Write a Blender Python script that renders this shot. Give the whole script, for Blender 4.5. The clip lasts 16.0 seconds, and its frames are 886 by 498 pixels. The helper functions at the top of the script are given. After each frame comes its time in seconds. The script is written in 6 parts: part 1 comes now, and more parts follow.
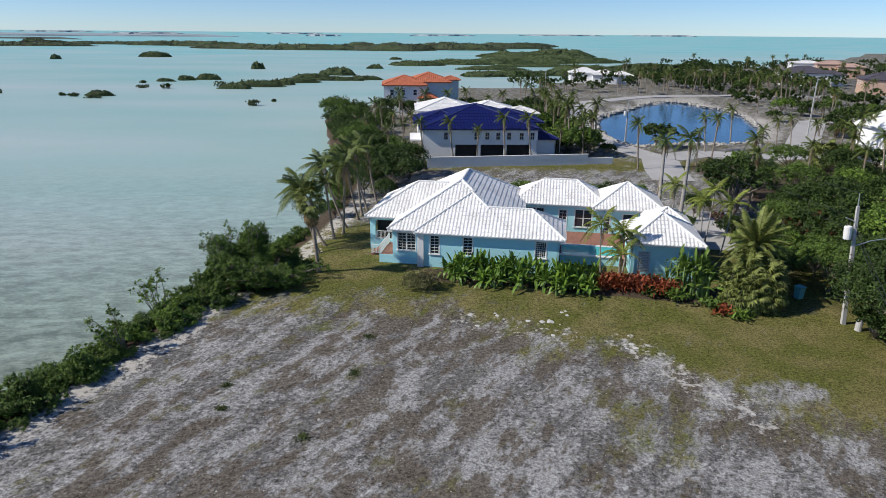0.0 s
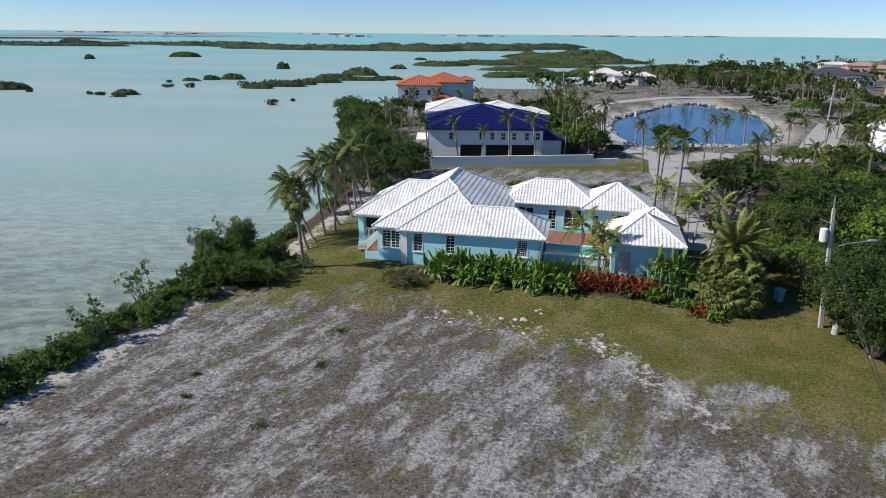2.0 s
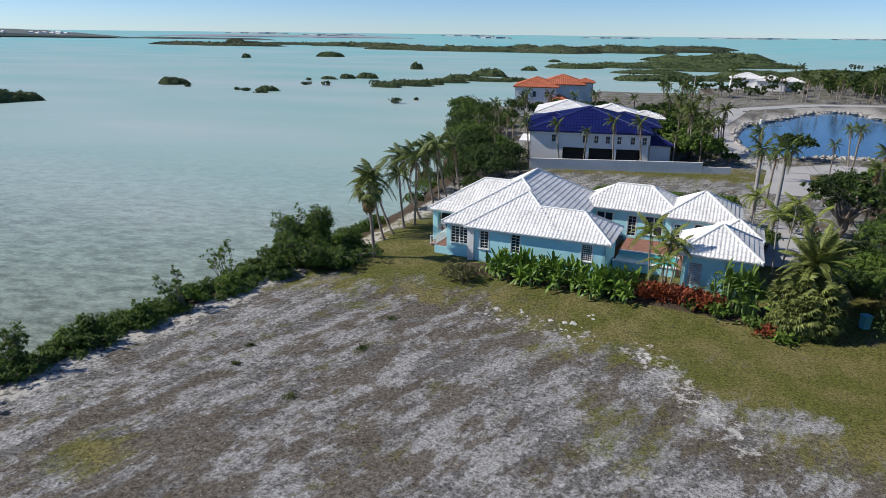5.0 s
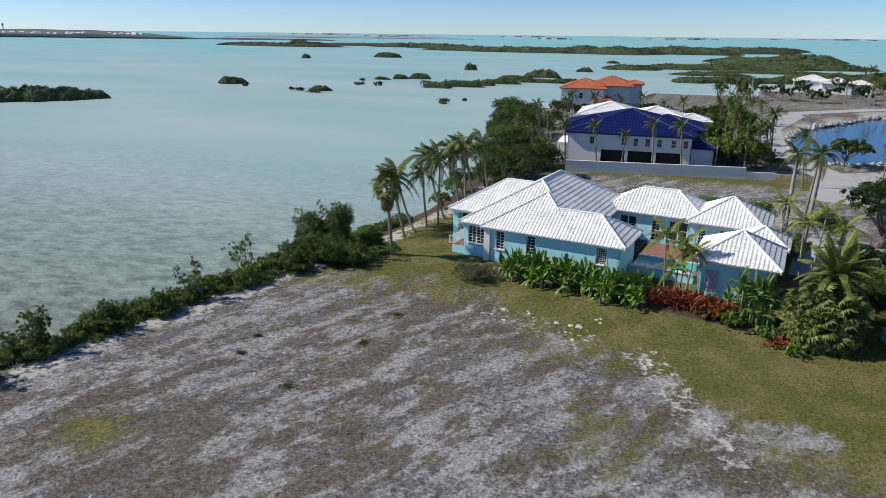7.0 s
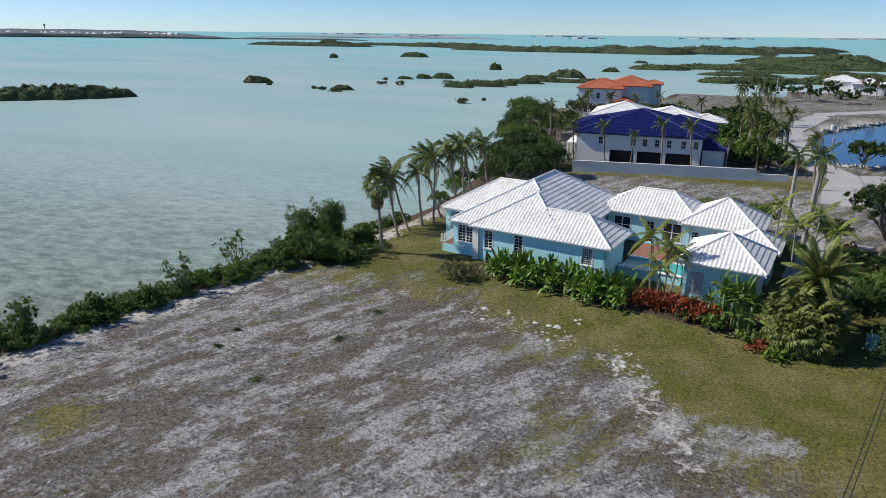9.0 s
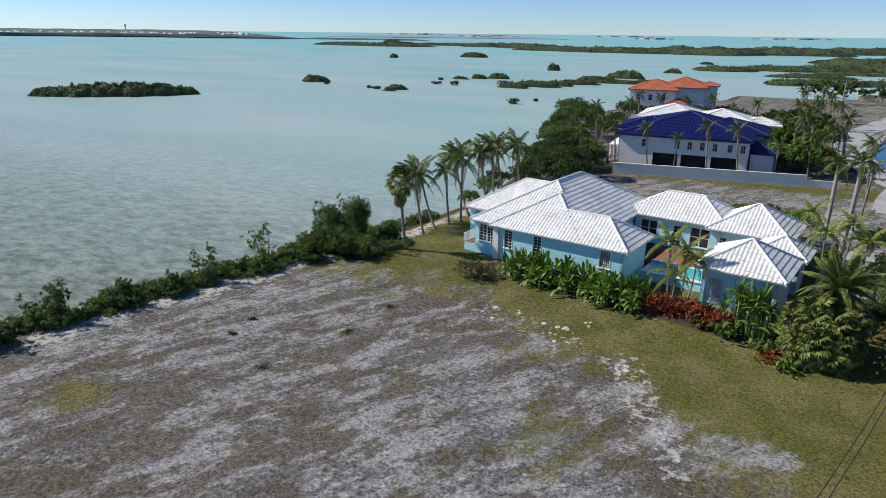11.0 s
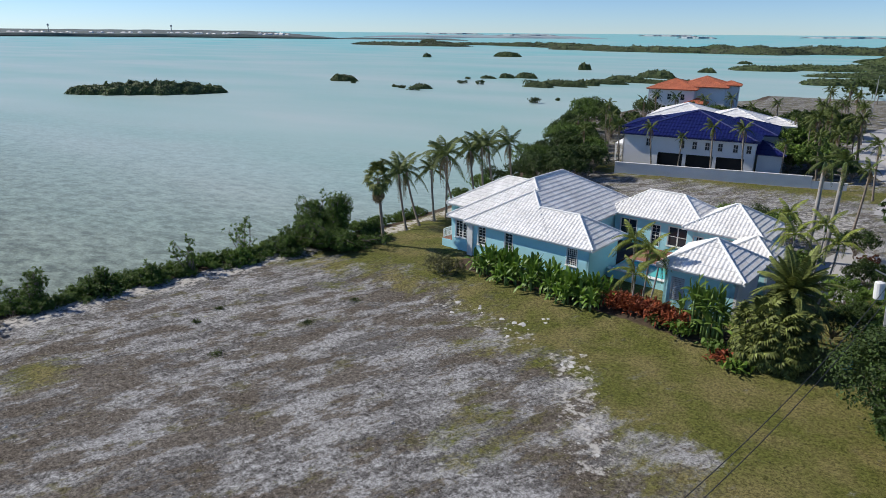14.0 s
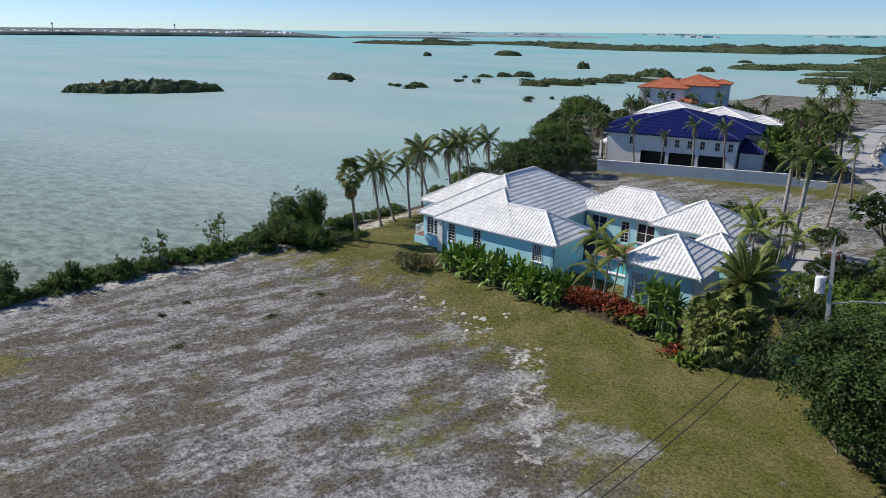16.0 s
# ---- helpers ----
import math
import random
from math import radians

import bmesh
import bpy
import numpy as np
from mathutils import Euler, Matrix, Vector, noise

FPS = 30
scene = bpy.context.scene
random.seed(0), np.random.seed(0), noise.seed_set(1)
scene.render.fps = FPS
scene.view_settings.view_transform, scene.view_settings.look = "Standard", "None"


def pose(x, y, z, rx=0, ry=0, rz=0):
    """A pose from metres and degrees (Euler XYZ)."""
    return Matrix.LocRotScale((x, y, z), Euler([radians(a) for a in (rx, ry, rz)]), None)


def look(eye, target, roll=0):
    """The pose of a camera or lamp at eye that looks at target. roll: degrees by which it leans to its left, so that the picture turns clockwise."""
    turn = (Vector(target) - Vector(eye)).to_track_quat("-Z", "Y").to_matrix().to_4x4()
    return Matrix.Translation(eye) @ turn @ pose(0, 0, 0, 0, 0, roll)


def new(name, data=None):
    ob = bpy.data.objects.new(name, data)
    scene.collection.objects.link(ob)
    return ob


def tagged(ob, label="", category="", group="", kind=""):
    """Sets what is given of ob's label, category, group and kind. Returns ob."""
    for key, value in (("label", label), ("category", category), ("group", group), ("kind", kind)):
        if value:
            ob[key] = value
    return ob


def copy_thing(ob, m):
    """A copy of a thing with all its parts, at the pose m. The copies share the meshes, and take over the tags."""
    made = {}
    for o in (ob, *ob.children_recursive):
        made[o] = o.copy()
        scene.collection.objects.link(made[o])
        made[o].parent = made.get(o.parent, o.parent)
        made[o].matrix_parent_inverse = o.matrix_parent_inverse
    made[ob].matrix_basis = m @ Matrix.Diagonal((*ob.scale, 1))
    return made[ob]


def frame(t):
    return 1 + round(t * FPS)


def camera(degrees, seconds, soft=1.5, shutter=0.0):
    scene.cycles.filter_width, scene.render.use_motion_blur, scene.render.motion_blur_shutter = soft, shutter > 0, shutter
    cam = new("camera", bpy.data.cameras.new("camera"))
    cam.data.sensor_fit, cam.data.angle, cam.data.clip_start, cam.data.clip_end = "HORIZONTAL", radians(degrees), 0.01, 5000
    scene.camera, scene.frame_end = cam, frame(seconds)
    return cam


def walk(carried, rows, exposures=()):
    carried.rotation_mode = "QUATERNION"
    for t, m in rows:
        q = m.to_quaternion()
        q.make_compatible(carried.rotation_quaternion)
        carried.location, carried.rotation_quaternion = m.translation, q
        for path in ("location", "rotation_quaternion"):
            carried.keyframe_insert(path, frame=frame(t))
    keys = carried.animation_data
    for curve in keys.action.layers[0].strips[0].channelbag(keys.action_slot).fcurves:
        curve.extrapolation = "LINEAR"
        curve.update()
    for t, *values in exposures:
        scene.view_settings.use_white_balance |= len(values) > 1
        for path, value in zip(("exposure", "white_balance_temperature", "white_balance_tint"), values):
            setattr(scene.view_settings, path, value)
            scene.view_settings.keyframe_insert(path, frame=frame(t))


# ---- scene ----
cam = camera(68.5, 16.0, soft=0.65)
METRES, EYE, TILT, LEAN, TURN = 28.65, 20.0, -18.4, -0.5, 0.0
ROWS = [
    (0.0, 0.0, 0.0, 0.0, 0.0, 0.0, -0.0),
    (0.5, 0.0332, -0.0055, -0.0022, 0.47, 0.0, -0.15),
    (1.0, 0.0666, -0.0109, -0.0039, 0.8, 0.01, -0.25),
    (1.5, 0.1006, -0.016, -0.0057, 1.1, 0.03, -0.34),
    (2.0, 0.1342, -0.0211, -0.0077, 2.38, 0.03, -0.77),
    (2.5, 0.1687, -0.0244, -0.0098, 4.26, 0.04, -1.4),
    (3.0, 0.202, -0.0256, -0.0105, 6.05, -0.01, -2.0),
    (3.5, 0.2353, -0.0258, -0.0118, 7.97, -0.06, -2.63),
    (4.0, 0.2678, -0.0263, -0.0129, 9.88, -0.15, -3.26),
    (4.5, 0.2967, -0.026, -0.0137, 11.69, -0.25, -3.85),
    (5.0, 0.3261, -0.0236, -0.0136, 13.6, -0.36, -4.48),
    (7.5, 0.4774, 0.0056, -0.0043, 19.09, -0.81, -6.11),
    (8.0, 0.5076, 0.015, -0.0019, 19.58, -0.87, -6.24),
    (10.5, 0.6508, 0.0564, 0.011, 24.64, -1.52, -7.74),
    (11.0, 0.6803, 0.0638, 0.0137, 26.15, -1.72, -8.17),
    (11.5, 0.7105, 0.0729, 0.0164, 27.18, -1.86, -8.43),
    (12.0, 0.741, 0.0829, 0.0194, 27.87, -1.97, -8.61),
    (12.5, 0.7708, 0.0938, 0.0222, 28.46, -2.06, -8.75),
    (13.0, 0.8014, 0.107, 0.0252, 28.95, -2.14, -8.85),
    (13.5, 0.8324, 0.1204, 0.0284, 29.24, -2.2, -8.9),
    (14.0, 0.863, 0.1338, 0.0321, 29.43, -2.25, -8.93),
    (14.5, 0.8929, 0.1466, 0.0352, 29.57, -2.3, -8.97),
    (15.0, 0.92, 0.1567, 0.0381, 29.64, -2.33, -9.01),
    (15.5, 0.9444, 0.1635, 0.04, 29.69, -2.36, -9.02),
    (16.0, 0.9656, 0.1661, 0.0409, 29.74, -2.39, -9.03),
]
walk(cam, [(t, pose(0, 0, EYE, TILT, LEAN, TURN) @ pose(METRES * x, METRES * y, METRES * z, 90 + pitch, roll - 0.0115 * yaw, yaw)) for t, x, y, z, yaw, pitch, roll in ROWS])

# ---- world and sun ----
SUN_DIR = Vector((-0.76, -0.15, 0.632)).normalized()      # towards the sun
world = bpy.data.worlds.new("sky")
scene.world = world
world.use_nodes = True
wn = world.node_tree.nodes
sky = wn.new("ShaderNodeTexSky")
sky.sky_type, sky.sun_disc = "NISHITA", False
sky.sun_elevation = math.asin(SUN_DIR.z)
sky.sun_rotation = math.atan2(SUN_DIR.x, SUN_DIR.y)
sky.air_density, sky.dust_density, sky.ozone_density = 0.7, 0.04, 6.0
haze = wn.new("ShaderNodeMix")          # the tint of humid sea air
haze.data_type, haze.blend_type = "RGBA", "MULTIPLY"
haze.inputs[0].default_value = 1.0
haze.inputs[7].default_value = (0.87, 0.945, 1.05, 1)
world.node_tree.links.new(sky.outputs[0], haze.inputs[6])
world.node_tree.links.new(haze.outputs[2], wn["Background"].inputs[0])
wn["Background"].inputs[1].default_value = 0.112
sun = new("sun", bpy.data.lights.new("sun", "SUN"))
sun.data.energy, sun.data.angle, sun.data.color = 4.8, radians(0.6), (1.0, 0.94, 0.85)
sun.matrix_world = look(SUN_DIR * 200, (0, 0, 0))


# ---- materials ----
def mat(name, colour, colour2=None, rough=0.8, scale=3.0, fine=None, bump=0.0, bump_scale=None, metal=0.0,
        random_obj=0.0, random_island=0.0, spec=None, detail=6.0):
    """A surface with two scales of colour variation, optional relief and piece-to-piece variation."""
    m = bpy.data.materials.new(name)
    m.use_nodes = True
    nt = m.node_tree
    b = nt.nodes["Principled BSDF"]
    b.inputs["Roughness"].default_value, b.inputs["Metallic"].default_value = rough, metal
    if spec is not None:
        b.inputs["Specular IOR Level"].default_value = spec
    c2 = colour2 or tuple(c * 0.7 for c in colour)
    geo = nt.nodes.new("ShaderNodeNewGeometry")
    n1 = nt.nodes.new("ShaderNodeTexNoise")
    n1.inputs["Scale"].default_value, n1.inputs["Detail"].default_value = scale, detail
    n2 = nt.nodes.new("ShaderNodeTexNoise")
    n2.inputs["Scale"].default_value, n2.inputs["Detail"].default_value = fine or scale * 9, 3
    for n in (n1, n2):
        nt.links.new(geo.outputs["Position"], n.inputs["Vector"])
    add = nt.nodes.new("ShaderNodeMath")
    add.operation = "MULTIPLY_ADD"
    add.inputs[1].default_value = 0.6
    nt.links.new(n1.outputs[0], add.inputs[0])
    half = nt.nodes.new("ShaderNodeMath")
    half.operation, half.inputs[1].default_value = "MULTIPLY", 0.4
    nt.links.new(n2.outputs[0], half.inputs[0])
    nt.links.new(half.outputs[0], add.inputs[2])
    ramp = nt.nodes.new("ShaderNodeValToRGB")
    ramp.color_ramp.elements[0].position, ramp.color_ramp.elements[1].position = 0.36, 0.62
    ramp.color_ramp.elements[0].color, ramp.color_ramp.elements[1].color = (*c2, 1), (*colour, 1)
    nt.links.new(add.outputs[0], ramp.inputs[0])
    out = ramp.outputs[0]
    for amount, kind in ((random_obj, "obj"), (random_island, "isl")):
        if amount:
            src = nt.nodes.new("ShaderNodeObjectInfo").outputs["Random"] if kind == "obj" else geo.outputs["Random Per Island"]
            mr = nt.nodes.new("ShaderNodeMapRange")
            mr.inputs["To Min"].default_value, mr.inputs["To Max"].default_value = 1 - amount, 1 + amount
            nt.links.new(src, mr.inputs[0])
            mx = nt.nodes.new("ShaderNodeMix")
            mx.data_type, mx.blend_type = "RGBA", "MULTIPLY"
            mx.inputs[0].default_value = 1
            nt.links.new(out, mx.inputs[6])
            nt.links.new(mr.outputs[0], mx.inputs[7])
            out = mx.outputs[2]
    nt.links.new(out, b.inputs["Base Color"])
    if bump:
        n3 = nt.nodes.new("ShaderNodeTexNoise")
        n3.inputs["Scale"].default_value, n3.inputs["Detail"].default_value = bump_scale or scale * 12, 5
        nt.links.new(geo.outputs["Position"], n3.inputs["Vector"])
        bp = nt.nodes.new("ShaderNodeBump")
        bp.inputs["Strength"].default_value, bp.inputs["Distance"].default_value = 1.0, bump
        nt.links.new(n3.outputs[0], bp.inputs["Height"])
        nt.links.new(bp.outputs[0], b.inputs["Normal"])
    return m


def leaf_mat(name, colour, colour2, rough=0.5, trans=0.14):
    m = mat(name, colour, colour2, rough=rough + .12, spec=.3, scale=0.6, fine=4, random_island=0.45, random_obj=0.12)
    nt = m.node_tree
    b = nt.nodes["Principled BSDF"]
    tr = nt.nodes.new("ShaderNodeBsdfTranslucent")
    src = b.inputs["Base Color"].links[0].from_socket
    nt.links.new(src, tr.inputs[0])
    mix = nt.nodes.new("ShaderNodeMixShader")
    mix.inputs[0].default_value = trans
    nt.links.new(b.outputs[0], mix.inputs[1])
    nt.links.new(tr.outputs[0], mix.inputs[2])
    nt.links.new(mix.outputs[0], nt.nodes["Material Output"].inputs[0])
    return m


M = {
    "tile": mat("white_roof_tile", (0.82, 0.81, 0.79), (0.68, 0.67, 0.65), 0.6, 0.5, 6, random_island=0.10),
    "trim": mat("white_paint", (0.80, 0.80, 0.78), (0.70, 0.70, 0.68), 0.5, 1.5),
    "blue": mat("turquoise_stucco", (0.45, 0.80, 0.86), (0.40, 0.74, 0.81), 0.85, 0.8, 14, bump=0.004, bump_scale=40),
    "navy": mat("navy_metal_roof", (0.008, 0.011, 0.095), (0.006, 0.009, 0.07), 0.45, 0.4, 5, spec=.2),
    "red": mat("terracotta_tile", (0.52, 0.16, 0.075), (0.40, 0.11, 0.05), 0.75, 0.6, 5, random_island=0.12),
    "white_wall": mat("white_stucco", (0.86, 0.86, 0.86), (0.78, 0.78, 0.78), 0.85, 0.5, 10, bump=0.004, bump_scale=30),
    "grey_roof": mat("slate_roof", (0.10, 0.09, 0.11), (0.06, 0.055, 0.07), 0.7, 0.6, 6),
    "tan_wall": mat("tan_stucco", (0.55, 0.38, 0.29), (0.46, 0.31, 0.24), 0.85, 0.5, 8),
    # near-black in place of the shade inside rooms and openings
    "dark": mat("interior_shade", (0.02, 0.02, 0.022), (0.012, 0.012, 0.014), 0.6),
    "brick": mat("brick_paving", (0.33, 0.16, 0.11), (0.22, 0.10, 0.07), 0.85, 3, 20),
    "bark": mat("palm_bark", (0.30, 0.25, 0.20), (0.19, 0.155, 0.12), 0.9, 2, 18, bump=0.02, bump_scale=14, random_obj=0.15),
    "wood": mat("grey_bark", (0.27, 0.23, 0.19), (0.15, 0.125, 0.10), 0.9, 3, 20, bump=0.02, bump_scale=18, random_obj=0.15),
    "royal": mat("smooth_palm_bark", (0.36, 0.34, 0.31), (0.26, 0.24, 0.22), 0.85, 2, 14, random_obj=0.1),
    "crownshaft": mat("palm_crownshaft", (0.16, 0.24, 0.07), (0.10, 0.17, 0.05), 0.5),
    "palm": leaf_mat("palm_leaflets", (0.115, 0.15, 0.03), (0.055, 0.078, 0.016)),
    "palm_yellow": leaf_mat("yellow_green_leaflets", (0.21, 0.25, 0.04), (0.11, 0.14, 0.025)),
    "palm_dry": leaf_mat("dry_palm_leaflets", (0.26, 0.19, 0.09), (0.16, 0.11, 0.05)),
    "fan": leaf_mat("fan_palm_leaf", (0.185, 0.215, 0.055), (0.085, 0.105, 0.025)),
    "leaf": leaf_mat("shrub_leaf", (0.13, 0.205, 0.036), (0.055, 0.10, 0.018), trans=.2),
    "leaf_light": leaf_mat("sea_grape_leaf", (0.15, 0.24, 0.035), (0.075, 0.13, 0.02)),
    "leaf_dark": leaf_mat("dense_tree_leaf", (0.058, 0.10, 0.018), (0.028, 0.05, 0.009)),
    "mangrove": leaf_mat("mangrove_leaf", (0.105, 0.145, 0.05), (0.06, 0.085, 0.03)),
    # greyer than the near mangroves: distance haze put into the leaf colour
    "mangrove_far": leaf_mat("hazed_mangrove_leaf", (0.10, 0.115, 0.065), (0.065, 0.075, 0.045)),
    "banana": leaf_mat("banana_leaf", (0.135, 0.225, 0.03), (0.06, 0.115, 0.016), 0.32, 0.18),
    "croton": leaf_mat("copper_croton_leaf", (0.36, 0.10, 0.035), (0.17, 0.04, 0.02)),
    "twig": mat("dry_twigs", (0.20, 0.16, 0.12), (0.11, 0.085, 0.06), 0.95, 2, 20),
    "concrete": mat("weathered_concrete", (0.52, 0.51, 0.49), (0.40, 0.39, 0.37), 0.85, 1.5, 16, bump=0.003),
    "steel": mat("galvanised_steel", (0.55, 0.57, 0.58), (0.45, 0.47, 0.48), 0.4, 3, metal=0.7),
    "cable": mat("black_cable", (0.02, 0.02, 0.02), (0.03, 0.03, 0.03), 0.5),
    "road": mat("pale_asphalt", (0.43, 0.42, 0.41), (0.35, 0.345, 0.335), 0.95, 0.25, 6, bump=0.005, bump_scale=30),
    "stone": mat("limestone", (0.44, 0.42, 0.385), (0.28, 0.265, 0.24), 0.9, 2, 12, bump=0.02, random_island=0.2),
    "bin": mat("turquoise_plastic", (0.10, 0.40, 0.48), (0.08, 0.34, 0.41), 0.45),
    "shutter": mat("grey_shutter", (0.50, 0.55, 0.60), (0.42, 0.47, 0.52), 0.5),
}


def glass_mat():
    m = bpy.data.materials.new("window_glass")
    m.use_nodes = True
    b = m.node_tree.nodes["Principled BSDF"]
    b.inputs["Base Color"].default_value = (0.03, 0.04, 0.05, 1)
    b.inputs["Roughness"].default_value, b.inputs["Specular IOR Level"].default_value = 0.06, 0.6
    return m


M["glass"] = glass_mat()


# ---- building helpers ----
def mesh_object(name, verts, faces, material, parent=None, smooth=False, label=""):
    me = bpy.data.meshes.new(name)
    me.from_pydata([tuple(v) for v in verts], [], [tuple(int(i) for i in f) for f in faces])
    me.materials.append(material)
    if smooth:
        me.shade_smooth()
    ob = new(name, me)
    if parent:
        ob.parent = parent
    if label:
        ob["label"] = label
    return ob


def part(name, bm, material, parent=None, label="", smooth=False):
    me = bpy.data.meshes.new(name)
    bmesh.ops.recalc_face_normals(bm, faces=bm.faces)
    bm.to_mesh(me)
    bm.free()
    me.materials.append(material)
    if smooth:
        me.shade_smooth()
    ob = new(name, me)
    if parent:
        ob.parent = parent
    if label:
        ob["label"] = label
    return ob


def share(name, ob, parent, m):
    """One more piece on the mesh of ob."""
    o = new(name, ob.data)
    o.parent = parent
    o.matrix_basis = m
    return o


def thing(name, label, category, m=Matrix(), group="", kind=""):
    ob = new(name)
    ob.empty_display_size = 0.3
    ob.matrix_basis = m
    return tagged(ob, label, category, group, kind)


def box(bm, x0, x1, y0, y1, z0, z1, bevel=0.0):
    r = bmesh.ops.create_cube(bm, size=1, matrix=Matrix.LocRotScale(((x0 + x1) / 2, (y0 + y1) / 2, (z0 + z1) / 2), None, (x1 - x0, y1 - y0, z1 - z0)))
    if bevel:
        es = list({e for v in r["verts"] for e in v.link_edges})
        bmesh.ops.bevel(bm, geom=es, offset=bevel, segments=2, affect="EDGES", profile=0.5)


def boxpart(name, dims, material, parent, label="", bevel=0.0):
    bm = bmesh.new()
    box(bm, *dims, bevel)
    return part(name, bm, material, parent, label)


def tube(path, radii, n=8, verts=None, faces=None, cap=True):
    verts = [] if verts is None else verts
    faces = [] if faces is None else faces
    path = [Vector(p) for p in path]
    base = len(verts)
    for i, p in enumerate(path):
        d = (path[min(i + 1, len(path) - 1)] - path[max(i - 1, 0)]).normalized()
        a = d.cross(Vector((0.3, 1, 0.1))).normalized()
        b = d.cross(a)
        for k in range(n):
            t = 2 * math.pi * k / n
            verts.append(p + (a * math.cos(t) + b * math.sin(t)) * radii[i])
    for i in range(len(path) - 1):
        for k in range(n):
            q = base + i * n
            faces.append((q + k, q + (k + 1) % n, q + n + (k + 1) % n, q + n + k))
    if cap:
        faces.append(tuple(base + k for k in range(n))[::-1])
        faces.append(tuple(base + (len(path) - 1) * n + k for k in range(n)))
    return verts, faces


# ---- ground, sea and pond ----
SHORE = [(-60, -4800), (-34, -40), (-30, 10), (-28, 20), (-26, 28), (-23.8, 36), (-20.8, 46), (-17.8, 55), (-15.6, 63), (-13.8, 74), (-14, 87), (-16, 100),
         (-20, 120), (-24, 140), (-30, 168), (-24, 190), (-14, 222), (6, 262), (42, 285), (95, 375), (140, 440), (200, 455), (290, 600), (600, 920), (4800, 1500)]
POND_C, POND_DIR, POND_A, POND_B = Vector((58, 163)), Vector((0.36, 0.93)).normalized(), 42.0, 17.0
SEA_Z, POND_Z = -0.75, -0.9


def shore_distance(X, Y):
    """Signed distance in metres to the shoreline, positive on land."""
    poly = np.array(SHORE + [(4800, -4800)], float)
    best = np.full(X.shape, 1e9)
    inside = np.zeros(X.shape, bool)
    for (x0, y0), (x1, y1) in zip(poly, np.roll(poly, -1, 0)):
        dx, dy = x1 - x0, y1 - y0
        t = np.clip(((X - x0) * dx + (Y - y0) * dy) / (dx * dx + dy * dy), 0, 1)
        best = np.minimum(best, np.hypot(X - x0 - t * dx, Y - y0 - t * dy))
        cross = ((y0 > Y) != (y1 > Y)) & (X < dx * (Y - y0) / (dy if dy else 1e-9) + x0)
        inside ^= cross
    return np.where(inside, best, -best)


def smooth(a, b, x):
    t = np.clip((x - a) / (b - a), 0, 1)
    return t * t * (3 - 2 * t)


def wobble(X, Y, s, seed=0.0):
    return (np.sin(X * s + 1.7 * np.sin(Y * s * 0.73 + seed) + seed) + np.sin(Y * s * 1.31 + 1.3 * np.sin(X * s * 0.61 + 2 * seed))) / 2


def pond_value(X, Y):
    dx, dy = X - POND_C.x, Y - POND_C.y
    a = dx * POND_DIR.x + dy * POND_DIR.y
    b = -dx * POND_DIR.y + dy * POND_DIR.x
    ang = np.arctan2(b / POND_B, a / POND_A)
    return np.hypot(a / POND_A, b / POND_B) - 1 - 0.08 * np.sin(3 * ang + 1) - 0.05 * np.sin(5 * ang)


def pad(X, Y):
    """The mound that the blue house stands on."""
    d = np.maximum(np.maximum(-9 - X, X - 27), np.maximum(48.5 - Y, Y - 72))
    return 0.55 * (1 - smooth(0.0, 6.0, d))


def height(X, Y):
    X, Y = np.asarray(X, float), np.asarray(Y, float)
    d = shore_distance(X, Y) + 0.5 * wobble(X, Y, 0.5)
    z = -2.2 + 2.2 * smooth(-5.0, 2.2, d) + pad(X, Y)
    z = z + 0.05 * wobble(X, Y, 0.23, 1.0) * smooth(1, 5, d) + 0.025 * wobble(X, Y, 1.1, 2.0)
    p = pond_value(X, Y)
    z = np.where(p < 0.12, np.minimum(z, -2.0 + 2.0 * smooth(-0.08, 0.07, p)), z)
    return z - 4 * smooth(-5, -40, d)


def ground_z(x, y):
    return float(height(np.array([x]), np.array([y]))[0])


def ellipse(X, Y, cx, cy, a, b, turn=0.0, edge=0.5):
    c, s = math.cos(radians(turn)), math.sin(radians(turn))
    u, v = (X - cx) * c + (Y - cy) * s, -(X - cx) * s + (Y - cy) * c
    return 1 - smooth(1 - edge, 1 + edge, np.hypot(u / a, v / b))


def segment(X, Y, x0, y0, x1, y1, w, edge=1.0):
    dx, dy = x1 - x0, y1 - y0
    t = np.clip(((X - x0) * dx + (Y - y0) * dy) / (dx * dx + dy * dy), 0, 1)
    return 1 - smooth(w, w + edge, np.hypot(X - x0 - t * dx, Y - y0 - t * dy))


def axis(fine0, fine1, step, far):
    a = list(np.arange(fine0, fine1 + 1e-6, step))
    g, lo, hi = step, [], []
    x = fine0
    while x > -far:
        g *= 1.22
        x -= g
        lo.append(x)
    x, g = fine1, step
    while x < far:
        g *= 1.22
        x += g
        hi.append(x)
    return np.array(lo[::-1] + a + hi)


